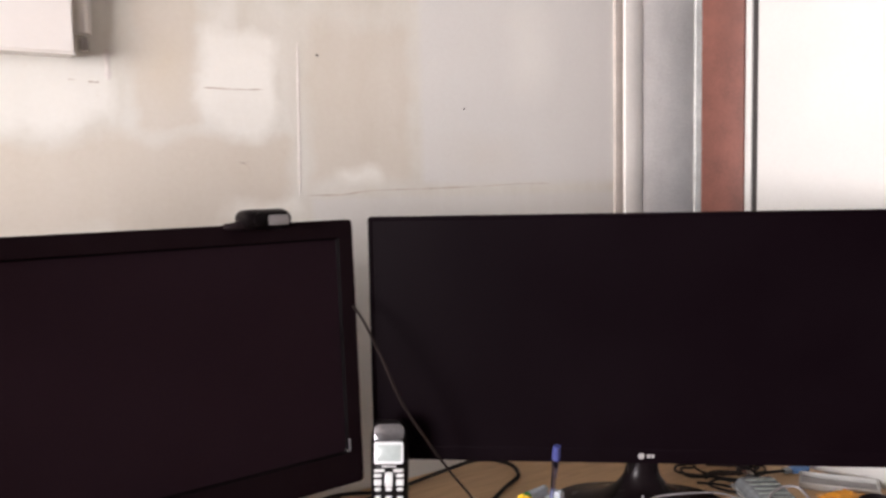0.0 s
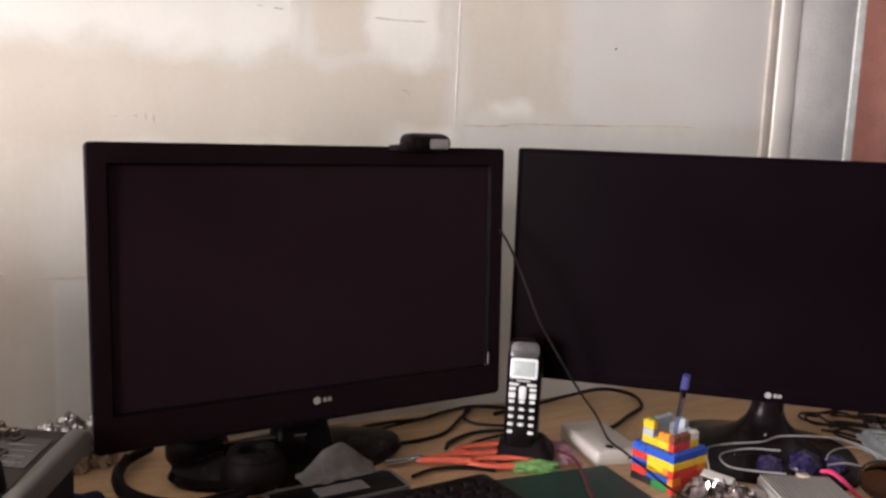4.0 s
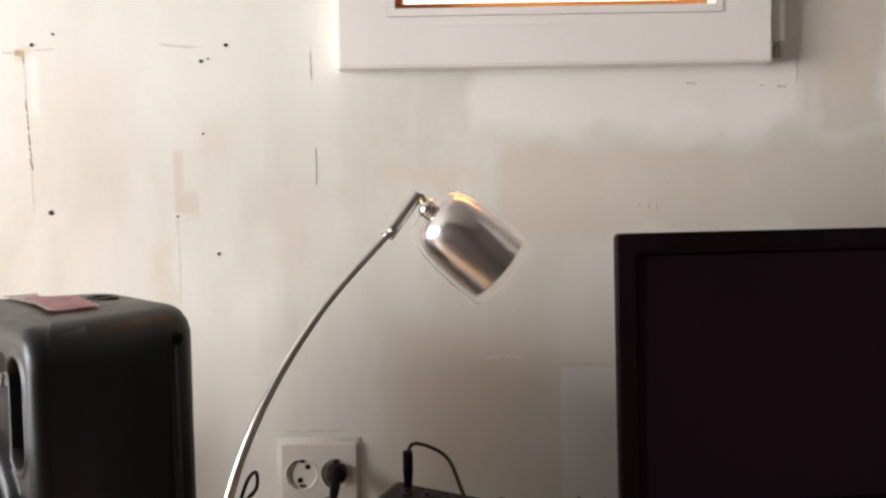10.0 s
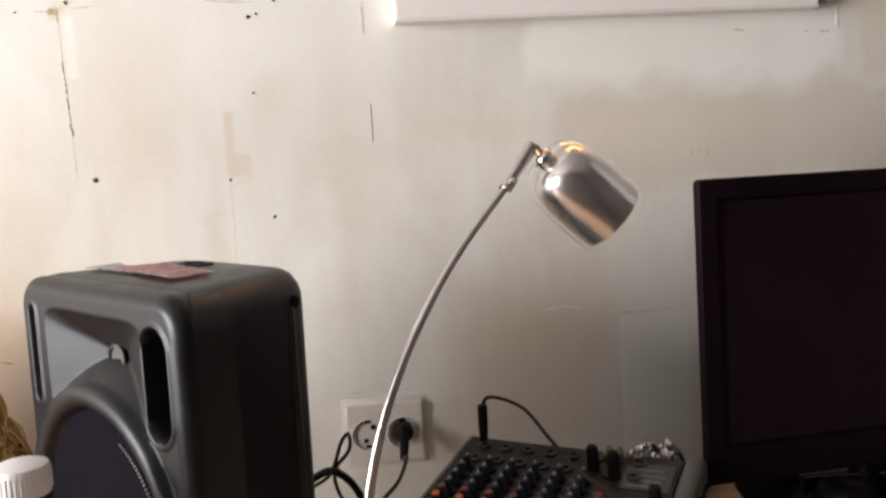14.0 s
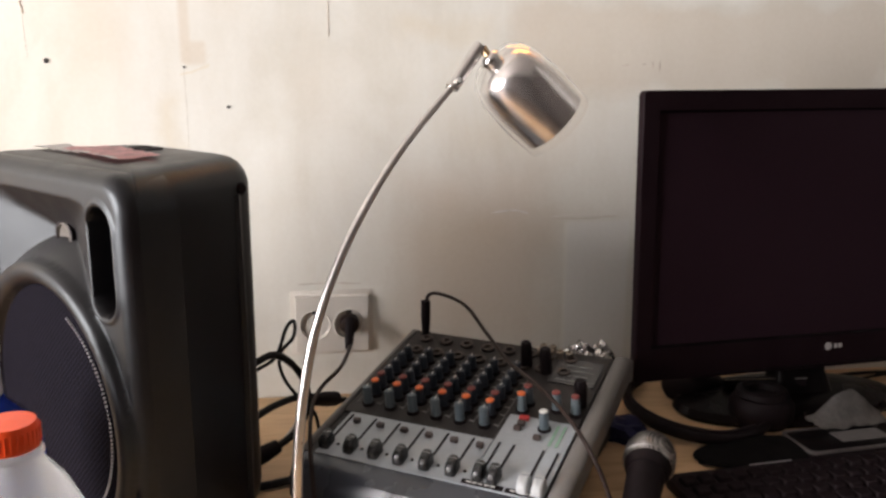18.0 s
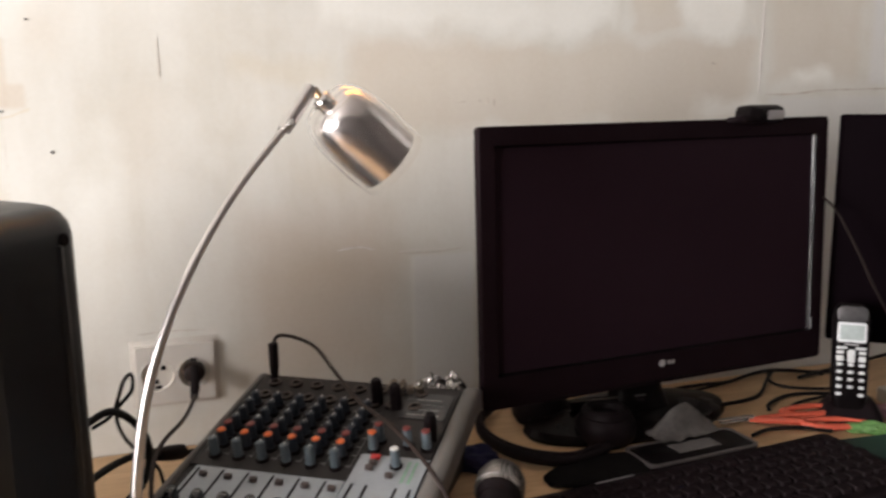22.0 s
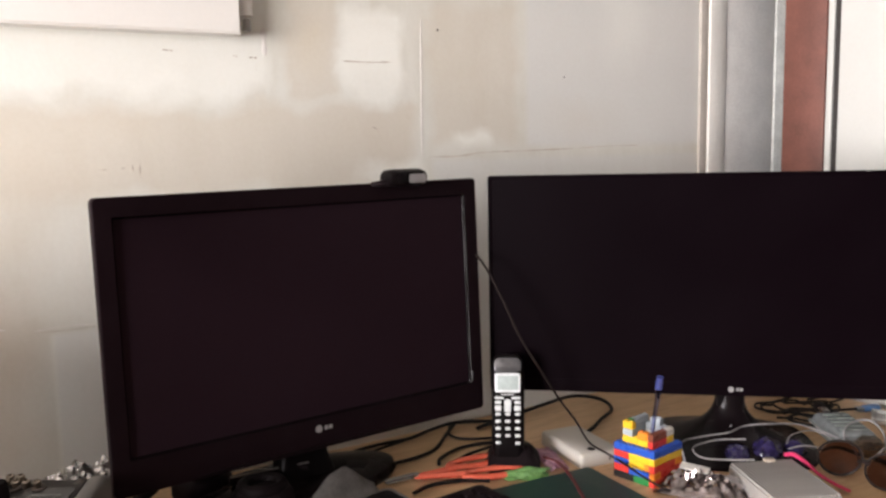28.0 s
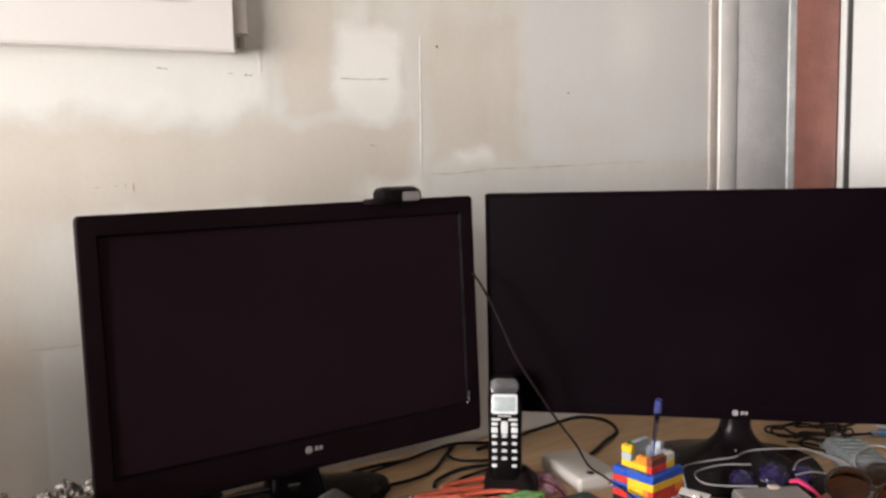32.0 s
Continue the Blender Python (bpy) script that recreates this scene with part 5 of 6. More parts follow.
cable("grey-white lead bent over the clear case", [(1.035, -0.440, Z + 0.010), (1.060, -0.420, Z + 0.026), (1.100, -0.412, Z + 0.030), (1.118, -0.426, Z + 0.030), (1.106, -0.452, Z + 0.020), (1.080, -0.470, Z + 0.006)], 0.0016, CABLEW)
cable("grey-white lead by the round case", [(1.035, -0.485, Z + 0.014), (1.080, -0.478, Z + 0.018), (1.112, -0.490, Z + 0.020), (1.122, -0.506, Z + 0.016), (1.125, -0.520, Z + 0.004)], 0.0016, CABLEW)
r = random.Random(12)
for k, (cx, cy, a, c, turn) in enumerate(((1.135, -0.245, 0.052, 0.024, -0.5), (1.150, -0.262, 0.040, 0.030, -0.3), (1.120, -0.280, 0.046, 0.022, -0.7), (1.160, -0.300, 0.036, 0.020, 0.1), (1.100, -0.300, 0.030, 0.018, -0.9), (1.175, -0.250, 0.050, 0.020, -0.2))):
    pts = []
    for j in range(10):
        q = j * 0.82 + k
        x, y = a * math.cos(q) + 0.004 * j, c * math.sin(q) - 0.003 * j
        pts.append((cx + x * math.cos(turn) - y * math.sin(turn), cy + x * math.sin(turn) + y * math.cos(turn), Z + 0.004 + 0.003 * (k % 3) + 0.004 * math.sin(q * 1.7) ** 2))
    cable("thin brown-black lead in a loose tangle", pts, 0.0019, CABLEB if k % 2 else CABLE)
cable("thin black lead running off to the network plug", [(1.160, -0.300, Z + 0.004), (1.185, -0.318, Z + 0.006), (1.212, -0.330, Z + 0.006), (1.240, -0.340, Z + 0.006)], 0.0022)

# ---- cordless phone ----
def glow_keys(colour, strength):
    """Translucent pale plastic with a weak glow added to brighten it."""
    m, nt, b = nodes_of("pale_glow_plastic", colour, 0.2)
    v = coords(nt)
    c = ramp(nt, noise_of(nt, v, 120.0), [(0.3, tuple(k * 0.85 for k in colour)), (0.7, colour)])
    nt.links.new(c, b.inputs["Base Color"])
    nt.links.new(c, b.inputs["Emission Color"])
    b.inputs["Emission Strength"].default_value = strength
    return m


def phone():
    t = thing("cordless_phone", "black cordless phone with pale keys standing in its cradle", "phone", pose(0.610, -0.212, DESK, 0, 0, -37))
    part("cradle", rings([[(x + 0.006, y + 0.020, z) for x, y in rounded(a, c, 0.014)] for a, c, z in ((0.076, 0.078, 0.0), (0.078, 0.080, 0.004), (0.070, 0.066, 0.012), (0.056, 0.042, 0.024), (0.051, 0.032, 0.028))]), MATTE, t)
    M = pose(0, 0.004, 0.008, -13)
    h = 0.149
    hs = part("handset", rings([[(x, y + oy, z) for x, y in rounded(a, c, c * 0.42)] for a, c, oy, z in ((0.034, 0.016, 0, 0), (0.042, 0.024, 0, 0.006), (0.0455, 0.026, 0, 0.03), (0.0455, 0.025, 0, 0.08), (0.047, 0.026, 0, 0.115), (0.046, 0.025, 0.001, 0.132), (0.040, 0.021, 0.002, 0.143), (0.028, 0.014, 0.003, h))]), BEZEL, t, "", M)
    lcd = part("display_frame", slab(rounded(0.0355, 0.0265, 0.003), 0, 0.0016, 0.0005, m=pose(0, -0.0125, 0.110, 90)), glow_keys((0.72, 0.74, 0.75), 0.20), hs, "bright silver display frame")
    part("display", box(0.0295, 0.0008, 0.0195, (0, -0.0145, 0.110), 0.0002), glow_keys((0.42, 0.48, 0.47), 0.16), lcd, "grey-green display")
    part("ear_gloss", slab(rounded(0.038, 0.021, 0.008), 0, 0.0014, 0.0006, m=pose(0, -0.0124, 0.1340, 80)), plain("smoky_clear_gloss", (0.20, 0.20, 0.21), 0.14, 0.7, vary=0.4, scale=60), hs, "glossy smoky earpiece")
    K = glow_keys((0.68, 0.70, 0.70), 0.12)
    key = mesh_of("key", slab(rounded(0.0070, 0.0040, 0.0012), 0, 0.0018, 0.0004, m=pose(0, 0, 0, 90)), K)
    for i in range(5):
        for j in range(3):
            if i == 4 and j == 1:
                continue
            part("key", key, K, hs, "", pose((j - 1) * 0.0135, -0.0122, 0.028 + (4 - i) * 0.0098))
    for x in (-0.0135, 0.0135):
        part("soft_key", slab(rounded(0.0125, 0.0035, 0.001), 0, 0.0018, 0.0004, m=pose(x * 0.85, -0.0122, 0.0892, 90)), K, hs)
        part("soft_key", slab(rounded(0.0088, 0.0042, 0.001), 0, 0.0018, 0.0004, m=pose(x, -0.0122, 0.0832, 90)), K, hs)
        part("soft_key", slab(rounded(0.0088, 0.0075, 0.001), 0, 0.0018, 0.0004, m=pose(x, -0.0122, 0.0752, 90)), K, hs)
    part("navigation_key", slab(rounded(0.0092, 0.0175, 0.0025), 0, 0.0022, 0.0006, m=pose(0, -0.0122, 0.0785, 90)), K, hs)
    part("print_bar", box(0.018, 0.0004, 0.0022, (0, -0.0128, 0.0940)), SILVER, hs)
    return t


phone()


# ---- building-brick pen cup ----
BC = {n: plain("brick_" + n, c, 0.28, vary=0.04, scale=60, wear=0.05) for n, c in dict(
    red=(0.60, 0.045, 0.035), blue=(0.025, 0.09, 0.45), yellow=(0.80, 0.50, 0.03), orange=(0.80, 0.25, 0.03), green=(0.03, 0.22, 0.06), black=(0.02, 0.02, 0.02), brown=(0.20, 0.06, 0.035), grey=(0.38, 0.42, 0.45), white=(0.70, 0.68, 0.62)).items()}
U, V = 0.008, 0.0096
BRICKS = {}


def brick_mesh(nx, ny, colour):
    if (nx, ny, colour) not in BRICKS:
        b = box(nx * U - 0.0002, ny * U - 0.0002, V - 0.0002, (nx * U / 2, ny * U / 2, V / 2), 0.0003, 1)
        for i in range(nx):
            for j in range(ny):
                lathe([(0.0024, V - 0.0003), (0.0024, V + 0.0015), (0.0022, V + 0.0017)], 8, m=pose((i + 0.5) * U, (j + 0.5) * U, 0), bm=b)
        BRICKS[nx, ny, colour] = mesh_of("brick", b, BC[colour])
    return BRICKS[nx, ny, colour]


def brick_cup():
    t = thing("pen_cup", "pen cup built of red, blue, yellow and orange toy bricks", "pen cup", pose(0.7250, -0.374, DESK, 0, 0, 10))
    # rows of (stud x, stud y, studs along x, studs along y, colour); x runs along one visible face, y along the other
    rows = [
        [(0, 0, 4, 1, "red"), (4, 0, 4, 1, "blue"), (0, 1, 1, 3, "green"), (0, 4, 1, 4, "black"), (1, 7, 7, 1, "blue"), (7, 1, 1, 6, "red")],
        [(0, 0, 2, 1, "orange"), (2, 0, 6, 1, "red"), (0, 1, 1, 4, "blue"), (0, 5, 1, 3, "red"), (1, 7, 7, 1, "yellow"), (7, 1, 1, 6, "blue")],
        [(0, 0, 6, 1, "red"), (6, 0, 2, 1, "orange"), (0, 1, 1, 1, "orange"), (0, 2, 1, 3, "yellow"), (0, 5, 1, 3, "blue"), (1, 7, 7, 1, "red"), (7, 1, 1, 6, "yellow")],
        [(0, 0, 8, 1, "yellow"), (0, 1, 1, 4, "yellow"), (0, 5, 1, 3, "red"), (1, 7, 7, 1, "blue"), (7, 1, 1, 6, "red")],
        [(0, 0, 8, 1, "blue"), (0, 1, 1, 7, "blue"), (1, 7, 7, 1, "blue"), (7, 1, 1, 6, "blue")],
        [(1, 1, 4, 1, "red"), (5, 1, 2, 1, "yellow"), (1, 2, 1, 2, "yellow"), (1, 4, 1, 3, "yellow"), (2, 6, 5, 1, "grey"), (6, 2, 1, 4, "white")],
        [(1, 1, 4, 1, "brown"), (5, 1, 2, 1, "white"), (1, 2, 1, 2, "orange"), (1, 5, 1, 2, "grey"), (2, 6, 5, 1, "grey"), (6, 2, 1, 4, "grey")],
        [(1, 5, 1, 2, "yellow"), (2, 6, 1, 1, "green"), (3, 6, 4, 1, "grey"), (6, 3, 1, 2, "grey")],
    ]
    for k, row in enumerate(rows):
        for x, y, nx, ny, c in row:
            part("brick", brick_mesh(nx, ny, c), None, t, "", pose(x * U, y * U, k * V))
    part("cup_floor", box(6 * U, 6 * U, 0.003, (4 * U, 4 * U, 0.0016)), BC["red"], t)
    return t


brick_cup()
pen = thing("pen", "translucent blue-violet pen standing in the brick cup", "pen", pose(0.7490, -0.340, DESK + 0.004))
VIOLET = glass_of("blue_violet_plastic", (0.50, 0.52, 0.86), 0.16, 1.35)
part("barrel", tube([(0, 0, 0), (-0.004, -0.010, 0.06), (-0.0075, -0.021, 0.105), (-0.009, -0.026, 0.128)], [0.0024, 0.0025, 0.0030, 0.0046], 12), VIOLET, pen)
part("end_cap", tube([(-0.009, -0.026, 0.126), (-0.0105, -0.030, 0.142)], [0.0052, 0.0046], 12), plain("violet_cap", (0.05, 0.06, 0.20), 0.25), pen)


# ---- small things by the phone ----
wbx = thing("white_box", "flat white plastic gadget box with a dark dot", "gadget box", pose(0.732, -0.219, DESK, 0, 0, -8.5) @ Matrix.Diagonal((0.93, 1.07, 0.76, 1.0)))
part("shell", rings([[(x, y, z) for x, y in rounded(a, c, 0.006)] for a, c, z in ((0.068, 0.103, 0), (0.070, 0.105, 0.002), (0.070, 0.105, 0.022), (0.068, 0.103, 0.0255), (0.064, 0.099, 0.027))]), plain("warm_white_plastic", (0.58, 0.55, 0.50), 0.4, vary=0.05), wbx)
part("dark_dot", lathe([(0.0058, 0.0265), (0.0055, 0.0278)], 16, m=pose(-0.008, -0.040, 0)), BLACK, wbx)
part("port", box(0.004, 0.001, 0.004, (0.016, -0.0522, 0.010), 0.0004), BLACK, wbx)


def loop2(cx, cy, a, b, rot, n=14):
    return [(cx + a * math.cos(q) * math.cos(rot) - b * math.sin(q) * math.sin(rot), cy + a * math.cos(q) * math.sin(rot) + b * math.sin(q) * math.cos(rot)) for q in [2 * math.pi * k / n for k in range(n + 1)]]


def scissors():
    t = thing("scissors", "scissors with orange-red plastic handles lying on the desk", "scissors", pose(0.532, -0.196, DESK) @ Matrix.Diagonal((1.35, 1.25, 1.0, 1.0)))
    H = plain("orange_red_plastic", (0.72, 0.13, 0.075), 0.22, vary=0.35)
    for s in (-1, 1):
        part("handle", tube([(x, y, 0.008 + s * 0.001) for x, y in loop2(0.033, s * 0.017 - 0.006, 0.030, 0.011, -0.25 + s * 0.12)], 0.0048, 8, 4, flat=0.8), H, t)
        part("shank", tube([(0.006, s * 0.010 - 0.002, 0.008), (-0.020, s * 0.004 + 0.006, 0.008), (-0.040, 0.012, 0.008)], [0.0048, 0.0042, 0.0036], 8), H, t)
        part("blade", box(0.034, 0.007, 0.0016, (-0.053, 0.018 + s * 0.002, 0.007 + s * 0.001), 0.0005), CHROME, t)
    part("rivet", lathe([(0.004, 0.004), (0.004, 0.012), (0.003, 0.013)], 12, m=pose(-0.038, 0.012, 0)), CHROME, t)
    return t


scissors()


def crumple(name, label, category, m, sx, sy, sz, mat, seed, sub=3, rough=0.35, glass=False):
    """A crumpled lump of sheet resting on z = 0."""
    b = bmesh.new()
    bmesh.ops.create_icosphere(b, subdivisions=sub, radius=1.0)
    r = random.Random(seed)
    off = Vector((r.uniform(0, 9), r.uniform(0, 9), r.uniform(0, 9)))
    for v in b.verts:
        k = 1 + rough * noise.noise(v.co * 1.9 + off) + rough * 0.8 * noise.noise(v.co * 5.0 + off)
        p = v.co * k
        v.co = Vector((p.x * sx, p.y * sy, max(-0.55, p.z) * sz))
    lo = min(v.co.z for v in b.verts)
    for v in b.verts:
        v.co.z -= lo
    return solid(name, b, mat, label, category, m, sharp=24)


GREENP = plain("green_clear_plastic", (0.20, 0.42, 0.14), 0.2, vary=0.4, scale=90)
PINKP = plain("pink_clear_plastic", (0.66, 0.40, 0.50), 0.25, vary=0.3, scale=90)
FOIL = plain("crumpled_foil", (0.50, 0.485, 0.47), 0.26, 1.0, vary=0.15, scale=90)
crumple("plastic_scrap", "crumpled translucent green plastic scrap on the desk", "plastic scrap", pose(0.612, -0.250, DESK, 0, 0, -20), 0.034, 0.013, 0.008, GREENP, 3)


def pink_sleeve():
    """A creased flat sleeve, slightly puffed up."""
    b = bmesh.new()
    g = []
    for j in range(13):
        v = j / 6 - 1
        g.append([b.verts.new((i / 8 * 0.015 - 0.015, v * 0.040, 0.0025 + 0.008 * max(0.0, 1 - (i / 8 - 1) ** 4) * (1 - 0.5 * v * v) + 0.0045 * noise.noise(Vector((i * 0.35, v * 5, 2))))) for i in range(17)])
    for j in range(12):
        for i in range(16):
            b.faces.new((g[j][i], g[j][i + 1], g[j + 1][i + 1], g[j + 1][i]))
    bmesh.ops.solidify(b, geom=list(b.faces), thickness=0.0008)
    return solid("plastic_scrap", b, PINKP, "folded translucent pink plastic sleeve on the desk", "plastic scrap", pose(0.674, -0.226, DESK, 0, 0, -18), sharp=24)


pink_sleeve()
solid("cutting_mat", slab(rounded(0.24, 0.22, 0.006), 0, 0.003, 0.0006), plain("dark_green_mat", (0.012, 0.055, 0.046), 0.6, vary=0.25, scale=30), "dark green self-healing cutting mat", "cutting mat", pose(0.575, -0.375, DESK, 0, 0, -4))

# ---- in front of the black monitor ----
def keyboard():
    t = thing("keyboard", "black computer keyboard with low square keys", "keyboard", pose(0.094, -0.304, DESK, 0, 0, 5.5))
    part("case", slab(rounded(0.440, 0.150, 0.008), 0, 0.013, 0.003, m=pose(0.222, -0.070, 0)), MATTE, t)
    part("silver_edge", box(0.05, 0.0016, 0.0015, (0.125, 0.0015, 0.0135), 0.0004), SILVER, t)
    K = plain("black_keys", (0.0118, 0.0068, 0.0082), 0.55, spec=0.08, vary=0.5, scale=60)
    key = mesh_of("key", rings([[(x, y, z) for x, y in rounded(a, a, 0.0025, 2)] for a, z in ((0.0165, 0), (0.0162, 0.002), (0.0135, 0.005))]), K)
    for j in range(6):
        for i in range(22):
            part("key", key, K, t, "", pose(0.018 + i * 0.0192 + (j % 3) * 0.003, -0.018 - j * 0.0205, 0.0125))
    return t


keyboard()


def microphone():
    t = thing("microphone", "black stage microphone with a steel mesh head lying on the desk", "microphone", pose(0.063, -0.338, DESK + 0.052))
    ax = Vector((-0.46, -0.84, -0.24)).normalized()
    M = ax.to_track_quat("Z", "Y").to_matrix().to_4x4()
    m, nt, b = nodes_of("steel_mesh", (0.35, 0.34, 0.33), 0.35, 0.9)
    v = coords(nt)
    s = nt.nodes.new("ShaderNodeSeparateXYZ")
    nt.links.new(v, s.inputs[0])
    k = 2 * math.pi / 0.0036
    a = calc(nt, "MULTIPLY", calc(nt, "SINE", calc(nt, "MULTIPLY", calc(nt, "ADD", s.outputs[0], s.outputs[2]), k)), calc(nt, "SINE", calc(nt, "MULTIPLY", calc(nt, "SUBTRACT", s.outputs[1], s.outputs[2]), k)))
    hole = calc(nt, "GREATER_THAN", a, 0.1)
    nt.links.new(mix(nt, hole, (0.42, 0.40, 0.38), (0.03, 0.03, 0.03)), b.inputs["Base Color"])
    bump(nt, b, hole, 0.5, 0.0008)
    part("mesh_head", lathe([(0.0, -0.027), (0.012, -0.025), (0.020, -0.018), (0.0245, -0.007), (0.0250, 0.000), (0.0235, 0.010), (0.020, 0.018)], 28, (False, True)), m, t, "steel mesh head", M)
    part("head_band", lathe([(0.0249, 0.006), (0.0249, 0.009), (0.0240, 0.0095)], 28, (False, False)), plain("dull_band", (0.30, 0.29, 0.28), 0.4, 0.9), t, "", M)
    part("collar", lathe([(0.0225, 0.012), (0.0215, 0.018), (0.0190, 0.024)], 28), BLACK, t, "", M)
    part("handle", lathe([(0.0185, 0.018), (0.0175, 0.040), (0.0140, 0.11), (0.0115, 0.160), (0.010, 0.165)], 24), BLACK, t, "", M)
    return t


microphone()


def headphones():
    t = thing("headphones", "worn black padded headphones lying beside the monitor stand", "headphones", pose(0.17, -0.14, DESK))
    o = Vector((0.17, -0.14, 0))
    pts = [Vector(p) - o for p in ((0.175, -0.035, 0.012), (0.142, -0.070, 0.012), (0.128, -0.115, 0.012), (0.132, -0.165, 0.013), (0.155, -0.205, 0.013), (0.195, -0.226, 0.012), (0.240, -0.216, 0.012), (0.268, -0.195, 0.012))]
    part("band", tube(pts, [0.005, 0.006, 0.007, 0.0075, 0.0075, 0.007, 0.006, 0.005], 12, 5, flat=1.1), BLACK, t)
    part("band_steel", tube([p + Vector((0, 0, 0.0085)) for p in pts[1:-1]], 0.0022, 6, 5), MATTE, t)
    arm = [Vector(p) - o - Vector((0, 0, DESK)) for p in ((0.248, -0.1165, 0.775), (0.275, -0.1215, 0.7765), (0.300, -0.1275, 0.778), (0.325, -0.1345, 0.780), (0.344, -0.1405, 0.782))]
    arm_part = part("slider_arm", tube(arm, [0.006, 0.0075, 0.0075, 0.0075, 0.006], 10, 5), BLACK, t)
    part("slider_line", tube([p + Vector((0, -0.0040, 0.0062)) for p in arm], 0.0013, 6, 5), plain("grey_line_metal", (0.30, 0.27, 0.255), 0.35, 0.7), arm_part, "thin grey metal line")
    for p, yaw in ((pts[0] + Vector((0.050, -0.040, -0.001)), 20), (pts[-1] + Vector((0.006, 0.030, -0.001)), 60)):
        cup = part("ear_cup", lathe([(0.0, 0.0), (0.032, 0.002), (0.038, 0.012), (0.038, 0.028), (0.032, 0.036), (0.0, 0.038)], 24, (False, False), m=Matrix.Translation((p.x, p.y, 0)) @ pose(0, 0, 0, 0, 0, yaw)), MATTE, t)
        part("ear_pad", rings([[(p.x + (0.024 + 0.008 * math.cos(q)) * math.cos(a), p.y + (0.024 + 0.008 * math.cos(q)) * math.sin(a), 0.038 + 0.008 * math.sin(q)) for q in [2 * math.pi * j / 8 for j in range(8)]] for a in [2 * math.pi * k / 24 for k in range(24)]], closed=True), BLACK, cup)
    return t


headphones()
tablet = thing("tablet", "black tablet with a scuffed silver edge on the desk", "tablet", pose(0.354, -0.236, DESK, 0, 0, 5.4))
part("slab", slab(rounded(0.160, 0.058, 0.008), 0, 0.010, 0.002), MATTE, tablet)
part("silver_edge", rings([[(x, y, z) for x, y in rounded(a, c, 0.008)] for a, c, z in ((0.161, 0.059, 0.0085), (0.161, 0.059, 0.0115), (0.154, 0.052, 0.0115), (0.154, 0.052, 0.0095))], closed=True), plain("dull_silver", (0.26, 0.24, 0.235), 0.4, 0.7), tablet)
part("glass_face", slab(rounded(0.152, 0.050, 0.006), 0.0095, 0.0108, 0.0004), BEZEL, tablet)
part("grey_panel", box(0.062, 0.024, 0.0008, (0.004, 0.001, 0.0113)), plain("grey_sticker", (0.15, 0.14, 0.135), 0.6), tablet)


def folded_cloth():
    """A soft square of felt, pinched up along one ridge."""
    b = bmesh.new()
    g = []
    for j in range(17):
        v = j / 8 - 1
        row = []
        for i in range(33):
            u = i / 16 - 1
            ridge = math.exp(-abs((u - 0.15 * v) / 0.72) ** 2.6) * math.exp(-((v - 0.25) / 0.60) ** 2)
            z = 0.034 * ridge + 0.003 * noise.noise(Vector((u * 3, v * 3, 4))) + 0.0035
            row.append(b.verts.new((u * 0.050 * (1 - 0.12 * v * v), v * 0.022 * (1 - 0.2 * u * u), max(0.0012, z))))
        g.append(row)
    for j in range(16):
        for i in range(32):
            b.faces.new((g[j][i], g[j][i + 1], g[j + 1][i + 1], g[j + 1][i]))
    bmesh.ops.solidify(b, geom=list(b.faces), thickness=0.001)
    return solid("grey_cloth", b, plain("grey_felt", (0.23, 0.215, 0.205), 0.95, vary=0.35, scale=40, relief=0.001), "grey felt cloth folded up on the back of the tablet", "cloth", pose(0.364, -0.199, DESK + 0.0108, 0, 0, 8))


folded_cloth()
crumple("black_pouch", "limp black fabric pouch lying by the keyboard", "pouch", pose(0.228, -0.246, DESK, 0, 0, 8), 0.078, 0.034, 0.008, plain("black_fabric", (0.006, 0.005, 0.005), 0.9, spec=0.05, vary=0.4, scale=60), 61, 4, 0.08)
for x, y, sx, sz, sd in ((0.112, -0.034, 0.026, 0.040, 11), (0.084, -0.046, 0.024, 0.046, 17), (0.056, -0.058, 0.024, 0.043, 23), (0.028, -0.075, 0.024, 0.041, 27)):
    crumple("crumpled_foil", "crumpled silver foil bunched behind the mixing desk", "foil", pose(x, y, DESK, 0, 0, -30), sx, 0.020, sz, FOIL, sd, 4, 0.19)
crumple("blue_cloth", "dark blue cloth bunched beside the mixing desk", "cloth", pose(0.088, -0.185, DESK, 0, 0, -40), 0.040, 0.018, 0.018, plain("navy_cloth", (0.012, 0.014, 0.06), 0.9, vary=0.4, scale=60), 21, 3, 0.4)

# ---- clutter before the ultrawide monitor ----
def ribbed_box():
    c = Vector((0.8368, -0.4840))
    t = thing("ribbed_box", "flat pale grey box with a finely ribbed lid", "box", pose(c.x, c.y, DESK, 0, 0, -25.5))
    G = plain("pale_grey_card", (0.315, 0.298, 0.282), 0.6, vary=0.12, scale=30)
    part("tray", box(0.088, 0.118, 0.024, (0, 0, 0.012), 0.002), G, t)
    rib = mesh_of("rib", box(0.0032, 0.116, 0.004, (0, 0, 0.002), 0.0010), G)
    for k in range(17):
        part("rib", rib, G, t, "", pose(-0.040 + k * 0.005, 0, 0.0235))
    part("latch", box(0.014, 0.010, 0.006, (0.010, 0.056, 0.027), 0.0015), plain("beige_latch", (0.5, 0.42, 0.34), 0.5), t)
    return t


